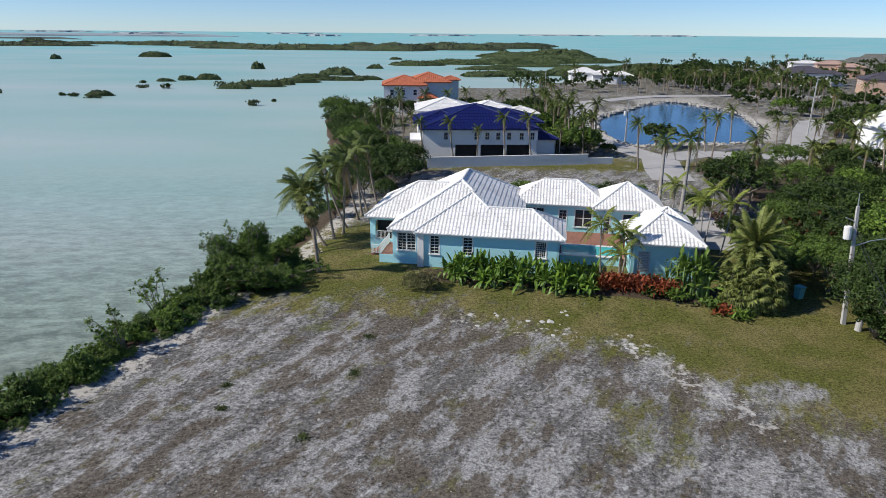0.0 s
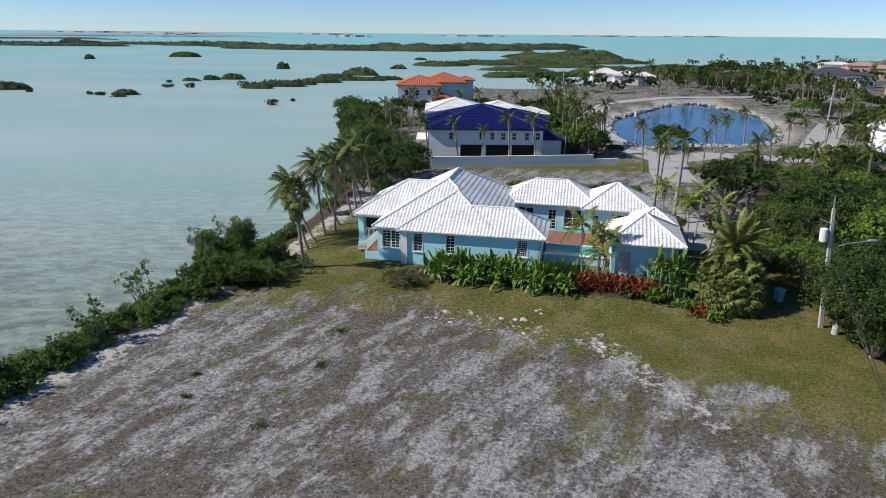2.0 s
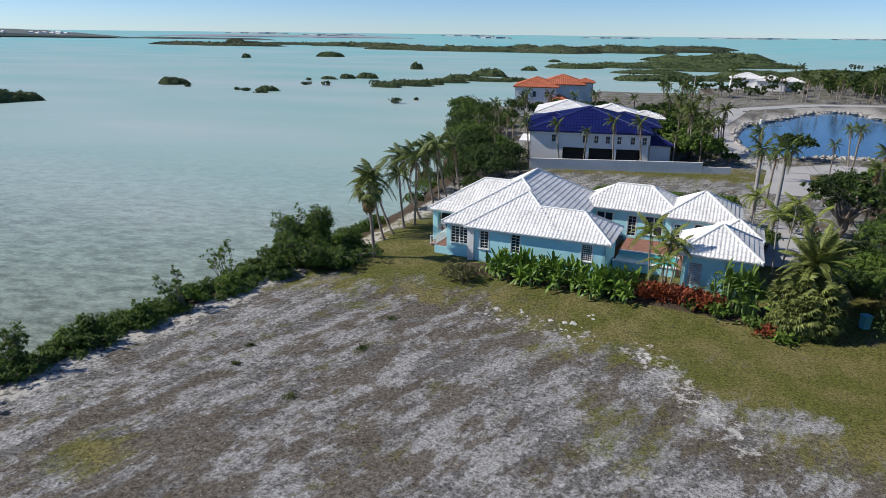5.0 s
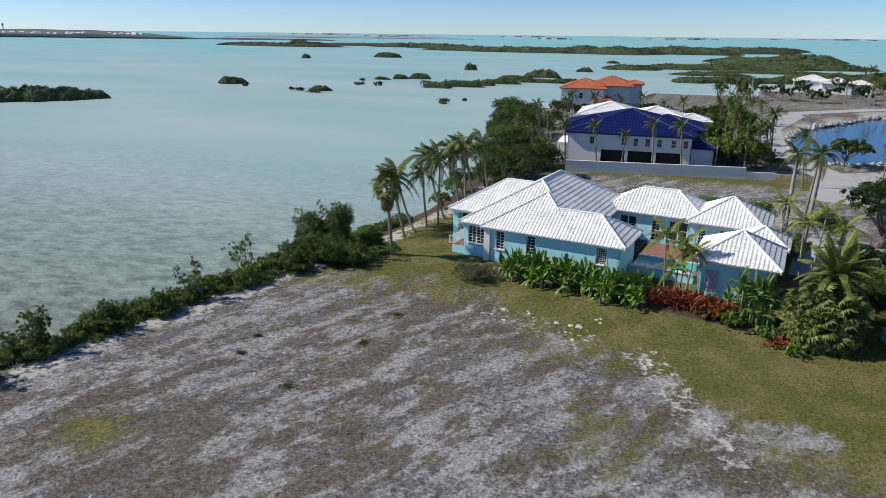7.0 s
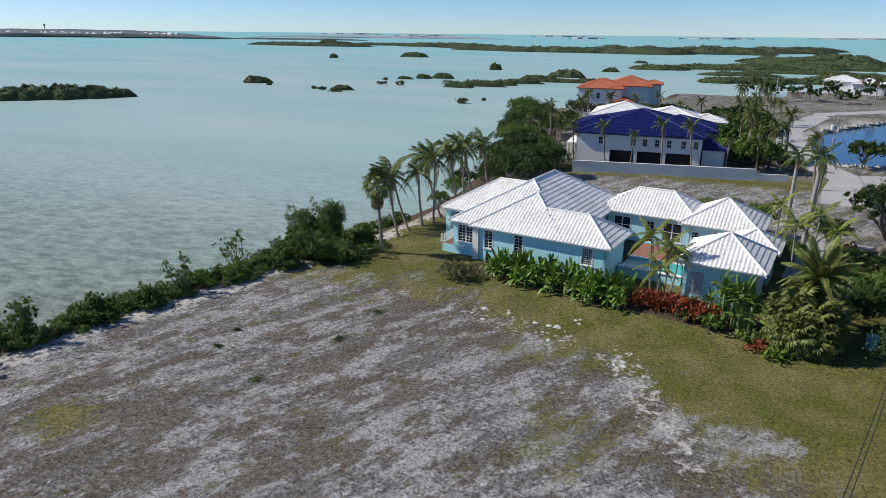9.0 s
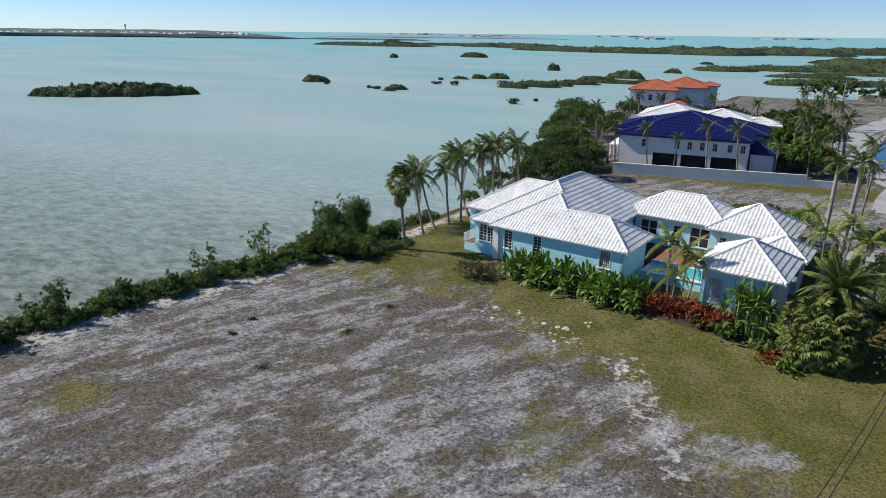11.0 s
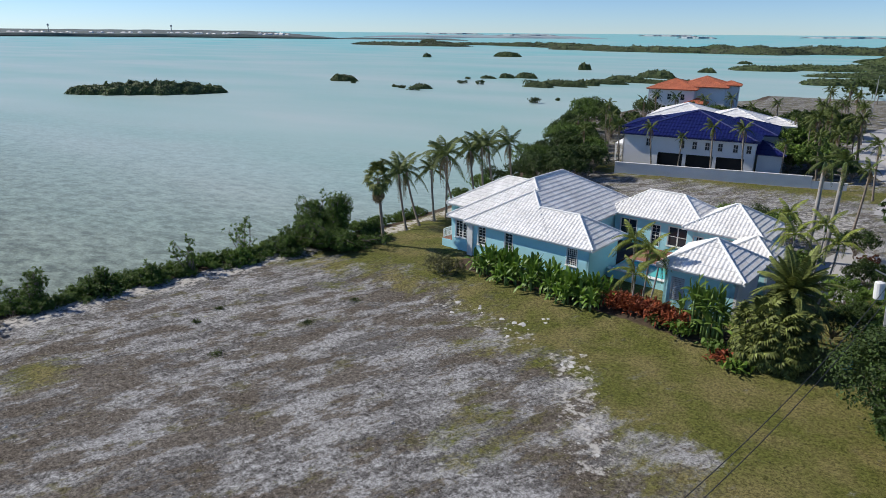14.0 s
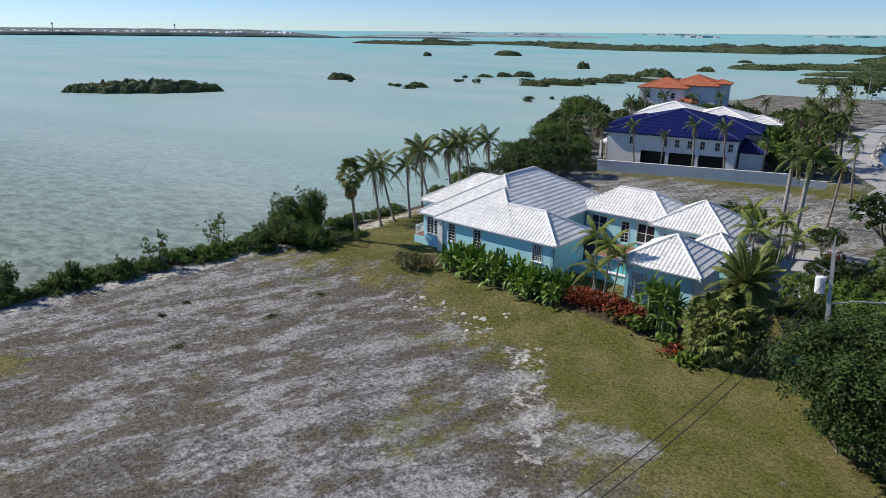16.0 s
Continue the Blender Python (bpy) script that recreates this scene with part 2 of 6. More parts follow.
def ground_material():
    m = bpy.data.materials.new("lot_ground")
    m.use_nodes = True
    nt = m.node_tree
    b = nt.nodes["Principled BSDF"]
    b.inputs["Roughness"].default_value = 0.95
    b.inputs["Specular IOR Level"].default_value = 0.15
    L = nt.links.new
    geo = nt.nodes.new("ShaderNodeNewGeometry")

    def noise_node(scale, detail=6, rough=0.6, stretch=None):
        n = nt.nodes.new("ShaderNodeTexNoise")
        n.inputs["Scale"].default_value, n.inputs["Detail"].default_value, n.inputs["Roughness"].default_value = scale, detail, rough
        src = geo.outputs["Position"]
        if stretch:
            mp = nt.nodes.new("ShaderNodeMapping")
            mp.vector_type = "TEXTURE"
            mp.inputs["Rotation"].default_value = (0, 0, radians(stretch[0]))
            mp.inputs["Scale"].default_value = (stretch[1], stretch[2], 1)
            L(src, mp.inputs[0])
            src = mp.outputs[0]
        L(src, n.inputs["Vector"])
        return n.outputs[0]

    def ramp(src, p0, p1, c0=(0, 0, 0), c1=(1, 1, 1)):
        r = nt.nodes.new("ShaderNodeValToRGB")
        r.color_ramp.elements[0].position, r.color_ramp.elements[1].position = p0, p1
        r.color_ramp.elements[0].color, r.color_ramp.elements[1].color = (*c0, 1), (*c1, 1)
        L(src, r.inputs[0])
        return r.outputs[0]

    def mix(f, a, c):
        x = nt.nodes.new("ShaderNodeMix")
        x.data_type = "RGBA"
        L(f, x.inputs[0])
        for s, i in ((a, 6), (c, 7)):
            if isinstance(s, tuple):
                x.inputs[i].default_value = (*s, 1)
            else:
                L(s, x.inputs[i])
        return x.outputs[2]

    def math_node(op, a, c, d=None):
        x = nt.nodes.new("ShaderNodeMath")
        x.operation = op
        for i, s in enumerate((a, c, d)):
            if s is None:
                continue
            if isinstance(s, (int, float)):
                x.inputs[i].default_value = s
            else:
                L(s, x.inputs[i])
        return x.outputs[0]

    def zone(name):
        a = nt.nodes.new("ShaderNodeAttribute")
        a.attribute_name = name
        return a.outputs["Fac"]

    fine = noise_node(3.2, 12, 0.86)
    mid = noise_node(1.6, 6, 0.7)
    # marl: pale grey lime gravel with tracked streaks and brown dry weeds
    streak = noise_node(0.42, 8, 0.7, (62, 3.0, 1.0))
    big = noise_node(0.16, 5, 0.6)
    marl = ramp(fine, 0.40, 0.60, (0.056, 0.053, 0.05), (0.255, 0.247, 0.238))
    pale = ramp(fine, 0.38, 0.60, (0.17, 0.168, 0.165), (0.47, 0.468, 0.46))
    brown = ramp(fine, 0.38, 0.62, (0.04, 0.032, 0.024), (0.195, 0.163, 0.125))
    sfac = math_node("ADD", math_node("MULTIPLY", streak, 0.72), math_node("MULTIPLY", mid, 0.28))
    lot = mix(ramp(sfac, 0.455, 0.535), marl, pale)
    bfac = math_node("ADD", math_node("MULTIPLY", big, 0.25), math_node("MULTIPLY", noise_node(0.5, 8, 0.72, (62, 2.0, 1.0)), 0.75))
    bfac = math_node("ADD", bfac, math_node("MULTIPLY", zone("brown"), 0.055))
    bfac = math_node("ADD", bfac, math_node("MULTIPLY_ADD", fine, 0.22, -0.11))
    lot = mix(math_node("MULTIPLY", ramp(bfac, 0.54, 0.575), 0.85), lot, brown)
    olive = ramp(fine, 0.36, 0.62, (0.05, 0.047, 0.018), (0.17, 0.155, 0.07))
    ofac = math_node("ADD", noise_node(0.45, 8, 0.72, (62, 1.8, 1.0)), math_node("MULTIPLY_ADD", fine, 0.2, -0.1))
    lot = mix(math_node("MULTIPLY", ramp(ofac, 0.575, 0.63), 0.8), lot, olive)
    speck = ramp(noise_node(5.5, 5, 0.92), 0.40, 0.56, (0.36, 0.35, 0.34), (1.22, 1.22, 1.22))
    # mown grass, dry in patches
    g1 = ramp(fine, 0.38, 0.62, (0.062, 0.072, 0.016), (0.16, 0.165, 0.04))
    g2 = ramp(fine, 0.38, 0.62, (0.125, 0.11, 0.04), (0.235, 0.205, 0.085))
    grass = mix(ramp(noise_node(0.3, 6, 0.65), 0.42, 0.62), g1, g2)
    gfac = math_node("ADD", zone("grass"), math_node("MULTIPLY_ADD", noise_node(0.7, 8, 0.75, (62, 2.0, 1.0)), 2.6, -1.3))
    gfac = math_node("ADD", gfac, math_node("MULTIPLY_ADD", fine, 1.5, -0.75))
    col = mix(ramp(gfac, 0.32, 0.72), lot, grass)
    grain = nt.nodes.new("ShaderNodeMix")
    grain.data_type, grain.blend_type = "RGBA", "MULTIPLY"
    grain.inputs[0].default_value = 1.0
    L(col, grain.inputs[6])
    L(speck, grain.inputs[7])
    col = grain.outputs[2]
    # bare sand: beach, building plots, paths
    sand = ramp(fine, 0.3, 0.7, (0.34, 0.32, 0.285), (0.56, 0.54, 0.50))
    sfac2 = math_node("ADD", zone("sand"), math_node("MULTIPLY_ADD", mid, 1.6, -0.8))
    col = mix(ramp(sfac2, 0.42, 0.58), col, sand)
    # leaf litter and dark soil under plants
    soil = ramp(fine, 0.3, 0.7, (0.035, 0.026, 0.018), (0.12, 0.088, 0.06))
    dfac = math_node("ADD", zone("soil"), math_node("MULTIPLY_ADD", mid, 0.7, -0.35))
    col = mix(ramp(dfac, 0.42, 0.62), col, soil)
    L(col, b.inputs["Base Color"])
    bp = nt.nodes.new("ShaderNodeBump")
    bp.inputs["Strength"].default_value, bp.inputs["Distance"].default_value = 0.8, 0.06
    L(noise_node(6, 6, 0.75), bp.inputs["Height"])
    L(bp.outputs[0], b.inputs["Normal"])
    return m


def build_ground():
    xs, ys = axis(-32, 44, 0.5, 4700), axis(14, 110, 0.5, 4700)
    X, Y = np.meshgrid(xs, ys)
    Z = height(X, Y)
    Z = np.where((np.hypot(X, Y) > 2500) & (Z < -0.5), -3.0, Z)
    nx, ny = len(xs), len(ys)
    verts = np.stack([X, Y, Z], -1).reshape(-1, 3)
    i = np.arange(ny - 1)[:, None] * nx + np.arange(nx - 1)[None]
    faces = np.stack([i, i + 1, i + nx + 1, i + nx], -1).reshape(-1, 4)
    ob = mesh_object("ground", verts.tolist(), faces.tolist(), ground_material(), smooth=True)
    d = shore_distance(X, Y)
    w = 0.9 * wobble(X, Y, 0.35) + 0.6 * wobble(X, Y, 0.9, 3)
    # lawn round the house and along the road side
    edge = np.interp(X, [-18, -13, -7, 0, 6.7, 11.3, 16.4, 22, 26, 40], [47.5, 47.6, 48.0, 47.2, 44.8, 40.4, 36.4, 32.4, 29.0, 20])
    grass = smooth(-8.5, 4.5, Y - edge + 1.6 * w)
    grass *= 1 - 0.62 * smooth(100, 112, Y)
    grass *= 1 - 0.72 * smooth(60, 74, Y) * (1 - smooth(96, 104, Y))
    for e in ((11.5, 30, 2.6, 3.6, -20), (-14.3, 21.4, 2.2, 2.4, 0), (-7.5, 42.5, 2.6, 1.0, 10), (14, 44, 6, 4, 0), (-10.7, 33.5, .6, .4, 0), (-14.6, 37.6, 1.0, .35, 30),
              (-12.6, 33.0, 0.7, 0.5, 20), (-4.0, 37.2, 0.8, 0.4, 0), (6.5, 38.5, 2.2, 1.5, 30)):
        grass = np.maximum(grass, (0.62 if e[0] < -14 and e[1] < 25 else 0.5) * ellipse(X, Y, *e))
    for e in ((13.0, 38.6, 0.45, 1.6, 25), (15.3, 35.0, 0.5, 1.3, 25), (15.8, 33.2, 1.7, 1.1, 60), (20.5, 33.8, 2.6, 1.1, 0), (12.3, 40.2, .6, .4, 0), (17, 31.5, 1.6, .9, 40)):
        grass *= 1 - 0.75 * ellipse(X, Y, *e, edge=0.8)
    brown = np.maximum(ellipse(X, Y, 1, 40, 11, 5, 0), ellipse(X, Y, -2, 29, 9, 6, -30))
    brown = np.maximum(brown, 1.2 * ellipse(X, Y, -12, 23, 9, 6, -40))
    brown = np.maximum(brown, ellipse(X, Y, -6, 18, 16, 8, 10))
    brown = np.maximum(brown, 1.2 * ellipse(X, Y, 2, 43.4, 10, 3.2, -6))
    brown = np.maximum(brown, 0.9 * segment(X, Y, 8, 41, 25, 25.5, 1.5, 4.5))
    sand = 0.56 * smooth(1.6, 3.0, d) * (1 - smooth(4.2, 6.2, d + 0.7 * w)) * smooth(20, 26, Y) * (1 - smooth(80, 90, Y))
    sand = np.maximum(sand, ellipse(X, Y, 12, 88, 24, 11, 8, 0.3) * 0.33)
    sand = np.maximum(sand, 0.5 * ellipse(X, Y, -2, 84, 5, 6, 0) + 0.45 * ellipse(X, Y, 26, 84, 6, 9, 0))
    sand = np.maximum(sand, 0.75 * smooth(118, 135, Y) * smooth(22, 34, X) * (1 - smooth(0.1, 0.55, pond_value(X, Y))))
    sand = np.maximum(sand, 0.45 * ellipse(X, Y, 75, 235, 60, 22, 0))
    sand = np.maximum(sand, 0.24 * smooth(21, 24, Y) * segment(X, Y, 18, 30, 24, 24, 3, 4))
    sand = np.maximum(sand, 0.42 * segment(X, Y, 12.6, 40.4, 17.5, 31.0, 0.8, 1.6))
    sand = np.maximum(sand, 0.34 * segment(X, Y, 2, 43.2, 9, 41.2, 1.0, 2.0))
    sand = np.maximum(sand, 0.22 * smooth(100, 112, Y))
    soil = smooth(1.0, -1.0, np.abs(d - 1.0) - 1.7) * 0.8
    soil = np.maximum(soil, 0.85 * segment(X, Y, -0.5, 51.6, 22, 47.2, 1.0, 1.2))
    soil = np.maximum(soil, 0.42 * segment(X, Y, 33.5, 30, 33, 47, 2.6, 4.0))
    soil = np.maximum(soil, 0.44 * smooth(104, 118, Y))
    soil = np.maximum(soil, 0.8 * ellipse(X, Y, -15.5, 51.5, 4, 3, 30))
    soil = np.maximum(soil, 0.75 * smooth(34, 42, X) * (1 - smooth(100, 112, Y)))
    for name, a in (("grass", grass), ("brown", brown), ("sand", sand), ("soil", soil)):
        at = ob.data.attributes.new(name, "FLOAT", "POINT")
        at.data.foreach_set("value", np.clip(a, 0, 1.3).reshape(-1).astype(np.float32))
    tagged(ob, "grey marl lot with dry weeds, lawn and sandy shore", "ground", kind="structure")
    return ob


def water_material(name, near, far, mottled, deep=False):
    m = bpy.data.materials.new(name)
    m.use_nodes = True
    nt = m.node_tree
    L = nt.links.new
    b = nt.nodes["Principled BSDF"]
    b.inputs["Roughness"].default_value = 0.12 if deep else 0.45
    b.inputs["IOR"].default_value = 1.33
    b.inputs["Specular IOR Level"].default_value = 0.5 if deep else 0.16
    geo = nt.nodes.new("ShaderNodeNewGeometry")
    sep = nt.nodes.new("ShaderNodeSeparateXYZ")
    L(geo.outputs["Position"], sep.inputs[0])
    dist = nt.nodes.new("ShaderNodeMapRange")
    dist.inputs["From Min"].default_value, dist.inputs["From Max"].default_value = 90, 1100
    L(sep.outputs["Y"], dist.inputs[0])
    n = nt.nodes.new("ShaderNodeTexNoise")
    mp = nt.nodes.new("ShaderNodeMapping")
    mp.inputs["Rotation"].default_value, mp.inputs["Scale"].default_value = (0, 0, radians(-20)), (0.35, 1.0, 1)
    L(geo.outputs["Position"], mp.inputs[0])
    L(mp.outputs[0], n.inputs["Vector"])
    n.inputs["Scale"].default_value, n.inputs["Detail"].default_value = 0.022, 6
    bed = nt.nodes.new("ShaderNodeTexNoise")
    mb = nt.nodes.new("ShaderNodeMapping")
    mb.inputs["Rotation"].default_value, mb.inputs["Scale"].default_value = (0, 0, radians(-15)), (0.55, 1.0, 1)
    L(geo.outputs["Position"], mb.inputs[0])
    L(mb.outputs[0], bed.inputs["Vector"])
    bed.inputs["Scale"].default_value, bed.inputs["Detail"].default_value, bed.inputs["Roughness"].default_value = 0.9, 9, 0.82

    def mix(f, a, c, blend="MIX"):
        x = nt.nodes.new("ShaderNodeMix")
        x.data_type, x.blend_type = "RGBA", blend
        for s, i in ((f, 0), (a, 6), (c, 7)):
            if isinstance(s, tuple):
                x.inputs[i].default_value = (*s, 1)
            elif isinstance(s, float):
                x.inputs[i].default_value = s
            else:
                L(s, x.inputs[i])
        return x.outputs[2]

    col = mix(dist.outputs[0], near, far)
    r = nt.nodes.new("ShaderNodeMapRange")
    r.inputs["From Min"].default_value, r.inputs["From Max"].default_value = 0.35, 0.68
    L(n.outputs[0], r.inputs[0])
    col = mix(r.outputs[0], col, mix(0.7, col, mottled))
    # the bottom shows through the shallows near the shore
    shal = nt.nodes.new("ShaderNodeMapRange")
    shal.inputs["From Min"].default_value, shal.inputs["From Max"].default_value = 110, 28
    shal.inputs["To Max"].default_value = 0.95
    L(sep.outputs["Y"], shal.inputs[0])
    rb = nt.nodes.new("ShaderNodeMapRange")
    rb.inputs["From Min"].default_value, rb.inputs["From Max"].default_value = 0.40, 0.60
    rb.inputs["To Min"].default_value, rb.inputs["To Max"].default_value = 0.3, 1.0
    L(bed.outputs[0], rb.inputs[0])
    if not deep:
        edge = nt.nodes.new("ShaderNodeMapRange")
        edge.inputs["From Min"].default_value, edge.inputs["From Max"].default_value = 75, 28
        edge.inputs["To Max"].default_value = 0.8
        L(sep.outputs["Y"], edge.inputs[0])
        col = mix(edge.outputs[0], col, (0.27, 0.31, 0.235))
        col = mix(shal.outputs[0], col, mix(1.0, col, rb.outputs[0], "MULTIPLY"))
    L(col, b.inputs["Base Color"])
    wv = nt.nodes.new("ShaderNodeTexNoise")
    mp2 = nt.nodes.new("ShaderNodeMapping")
    mp2.inputs["Rotation"].default_value, mp2.inputs["Scale"].default_value = (0, 0, radians(35)), (0.5, 1.3, 1)
    L(geo.outputs["Position"], mp2.inputs[0])
    L(mp2.outputs[0], wv.inputs["Vector"])
    wv.inputs["Scale"].default_value, wv.inputs["Detail"].default_value = (0.8 if deep else 1.3), 3
    bp = nt.nodes.new("ShaderNodeBump")
    bp.inputs["Strength"].default_value, bp.inputs["Distance"].default_value = 0.6, (0.02 if deep else 0.10)
    L(wv.outputs[0], bp.inputs["Height"])
    L(bp.outputs[0], b.inputs["Normal"])
    return m


M["sea"] = water_material("shallow_sea", (0.30, 0.445, 0.42), (0.15, 0.50, 0.50), (0.47, 0.52, 0.51))
M["pond"] = water_material("pond_water", (0.012, 0.07, 0.16), (0.012, 0.07, 0.16), (0.02, 0.085, 0.18), deep=True)

ground = build_ground()
R_SEA = 4900.0


def sea_level(x, y):
    """Calm near the shore, lifted slightly towards the rim so that the sheet closes on the true horizon."""
    return SEA_Z + 14.0 * max(0.0, (math.hypot(x, y) - 2400) / 2500)


rows = [[(q * math.cos(2 * math.pi * k / 128), q * math.sin(2 * math.pi * k / 128)) for k in range(128)] for q in (300, 2400, R_SEA)]
ring = [(x, y, sea_level(x, y)) for row in rows for x, y in row]
faces = [tuple(range(128))] + [(128 * j + k, 128 * j + 128 + k, 128 * j + 128 + (k + 1) % 128, 128 * j + (k + 1) % 128) for j in (0, 1) for k in range(128)]
sea = mesh_object("sea", ring, faces, M["sea"])
tagged(sea, "shallow turquoise sea with a mottled sandy bottom", "water", kind="structure")
ring = []
for k in range(64):
    a = 2 * math.pi * k / 64
    r = 1.10 + 0.08 * math.sin(3 * a + 1) + 0.05 * math.sin(5 * a)
    u, v = POND_A * r * math.cos(a), POND_B * r * math.sin(a)
    ring.append((POND_C.x + u * POND_DIR.x - v * POND_DIR.y, POND_C.y + u * POND_DIR.y + v * POND_DIR.x, -0.45))
pond = mesh_object("pond_water", ring, [tuple(range(64))], M["pond"])
tagged(pond, "dark blue still water of an inland basin", "pond", kind="structure")


# ---- houses ----
def tile_field(L_, D, w, c, slope, bump=0.06, along=0.0):
    """Barrel tiles on one roof plane: s along the eave, t up the slope (in plan), on one grid for all planes that run the same way. Returns verts (s, t, z) and faces."""
    verts, faces = [], []
    prof = [(-0.5, 0.0), (-0.3, 0.3), (-0.1, 0.95), (0.12, 0.95), (0.32, 0.3), (0.5, 0.0)]
    for i in range(math.ceil(along / w), math.floor((along + L_) / w)):
        sm = (i + 0.5) * w - along
        top = min(sm, L_ - sm, D) + 0.1 * w
        t0 = -0.06
        while t0 < top:
            t1 = min(t0 + c * 1.06, top)
            if t1 - t0 > 0.03:
                q = len(verts)
                for t, lift in ((t0, 0.048), (t1, 0.004)):
                    for a, h in prof:
                        verts.append((sm + a * w, t, slope * t + lift + bump * h))
                for a, h in prof:
                    verts.append((sm + a * w, t0, slope * t0 - 0.01))
                m = len(prof)
                for j in range(m - 1):
                    faces.append((q + j, q + j + 1, q + m + j + 1, q + m + j))
                    faces.append((q + 2 * m + j, q + 2 * m + j + 1, q + j + 1, q + j))
            t0 += c
    return verts, faces


def hip_roof(parent, u0, u1, v0, v1, z, slope, tile, cap, w=0.31, c=0.40, bump=0.05, fascia=0.18, starts=(0, 0, 0, 0), ridge=True):
    """A hipped roof on a rectangle, with tiles on each plane, ridge caps and a solid deck."""
    du, dv = u1 - u0, v1 - v0
    D = min(du, dv) / 2
    zr = z + slope * D
    if du >= dv:
        ra, rb = (u0 + D, (v0 + v1) / 2, zr), (u1 - D, (v0 + v1) / 2, zr)
    else:
        ra, rb = ((u0 + u1) / 2, v0 + D, zr), ((u0 + u1) / 2, v1 - D, zr)
    co = [(u0, v0, z), (u1, v0, z), (u1, v1, z), (u0, v1, z)]
    dz = 0.03
    bm = bmesh.new()
    lo = [bm.verts.new((x, y, zz - fascia)) for x, y, zz in co]
    hi = [bm.verts.new((x, y, zz - dz)) for x, y, zz in co]
    A, B = bm.verts.new((ra[0], ra[1], zr - dz)), bm.verts.new((rb[0], rb[1], zr - dz))
    bm.faces.new(lo[::-1])
    for k in range(4):
        bm.faces.new((lo[k], lo[(k + 1) % 4], hi[(k + 1) % 4], hi[k]))
    if du >= dv:
        fs = ((hi[0], hi[1], B, A), (hi[1], hi[2], B), (hi[2], hi[3], A, B), (hi[3], hi[0], A))
    else:
        fs = ((hi[0], hi[1], A), (hi[1], hi[2], B, A), (hi[2], hi[3], B), (hi[3], hi[0], A, B))
    for f in fs:
        bm.faces.new(f)
    bmesh.ops.remove_doubles(bm, verts=bm.verts, dist=1e-4)
    roof = part("roof", bm, cap, parent)
    frames = ((Vector((u0, v0, z)), Vector((1, 0, 0)), Vector((0, 1, 0)), du), (Vector((u1, v0, z)), Vector((0, 1, 0)), Vector((-1, 0, 0)), dv),
              (Vector((u1, v1, z)), Vector((-1, 0, 0)), Vector((0, -1, 0)), du), (Vector((u0, v1, z)), Vector((0, -1, 0)), Vector((1, 0, 0)), dv))
    for o, e, up, ln in frames:
        vs, fs = tile_field(ln, D, w, c, slope, bump, o.dot(e))
        t = mesh_object("roof_tiles", [o + e * s + up * q + Vector((0, 0, h)) for s, q, h in vs], fs, tile, roof)
        t["kind"] = "stuff"
    ends = (ra, rb, rb, ra) if du >= dv else (ra, ra, rb, rb)
    for a, b2, s in zip(co, ends, starts):          # starts: where along each hip its cap begins; 1 leaves it out
        if s < 1:
            ridge_cap(Vector(a).lerp(Vector(b2), s), b2, cap, roof)
    if ridge and (Vector(ra) - Vector(rb)).length > 0.2:
        ridge_cap(ra, rb, cap, roof)
    return roof


def ridge_cap(a, b, material, parent, r=0.10):
    a, b = Vector(a) + Vector((0, 0, 0.05)), Vector(b) + Vector((0, 0, 0.05))
    n = max(1, int((b - a).length / 0.42))
    verts, faces = [], []
    for k in range(n):
        p, q = a.lerp(b, k / n), a.lerp(b, (k + 1.05) / n)
        tube([p, q], [r * 1.08, r * 0.92], 6, verts, faces)
    mesh_object("ridge_cap", verts, faces, material, parent)["kind"] = "stuff"


def panel(bm, xs, zs, filled, y0, y1):
    """One connected panel on a grid of lines xs and zs, with holes where filled(x, z) is false."""
    made = {}

    def vert(x, y, z):
        k = (round(x, 4), round(y, 4), round(z, 4))
        if k not in made:
            made[k] = bm.verts.new((x, y, z))
        return made[k]

    xs, zs = sorted(set(round(x, 4) for x in xs)), sorted(set(round(z, 4) for z in zs))
    n, m = len(xs) - 1, len(zs) - 1
    full = [[filled((xs[i] + xs[i + 1]) / 2, (zs[j] + zs[j + 1]) / 2) for j in range(m)] for i in range(n)]
    solid = lambda i, j: 0 <= i < n and 0 <= j < m and full[i][j]
    for i in range(n):
        for j in range(m):
            if not full[i][j]:
                continue
            a, b, c, d = xs[i], xs[i + 1], zs[j], zs[j + 1]
            for y, order in ((y0, 1), (y1, -1)):
                bm.faces.new([vert(a, y, c), vert(b, y, c), vert(b, y, d), vert(a, y, d)][::order])
            for ok, p, q in ((solid(i - 1, j), (a, d), (a, c)), (solid(i + 1, j), (b, c), (b, d)), (solid(i, j - 1), (a, c), (b, c)), (solid(i, j + 1), (b, d), (a, d))):
                if not ok:
                    bm.faces.new([vert(p[0], y0, p[1]), vert(p[0], y1, p[1]), vert(q[0], y1, q[1]), vert(q[0], y0, q[1])])


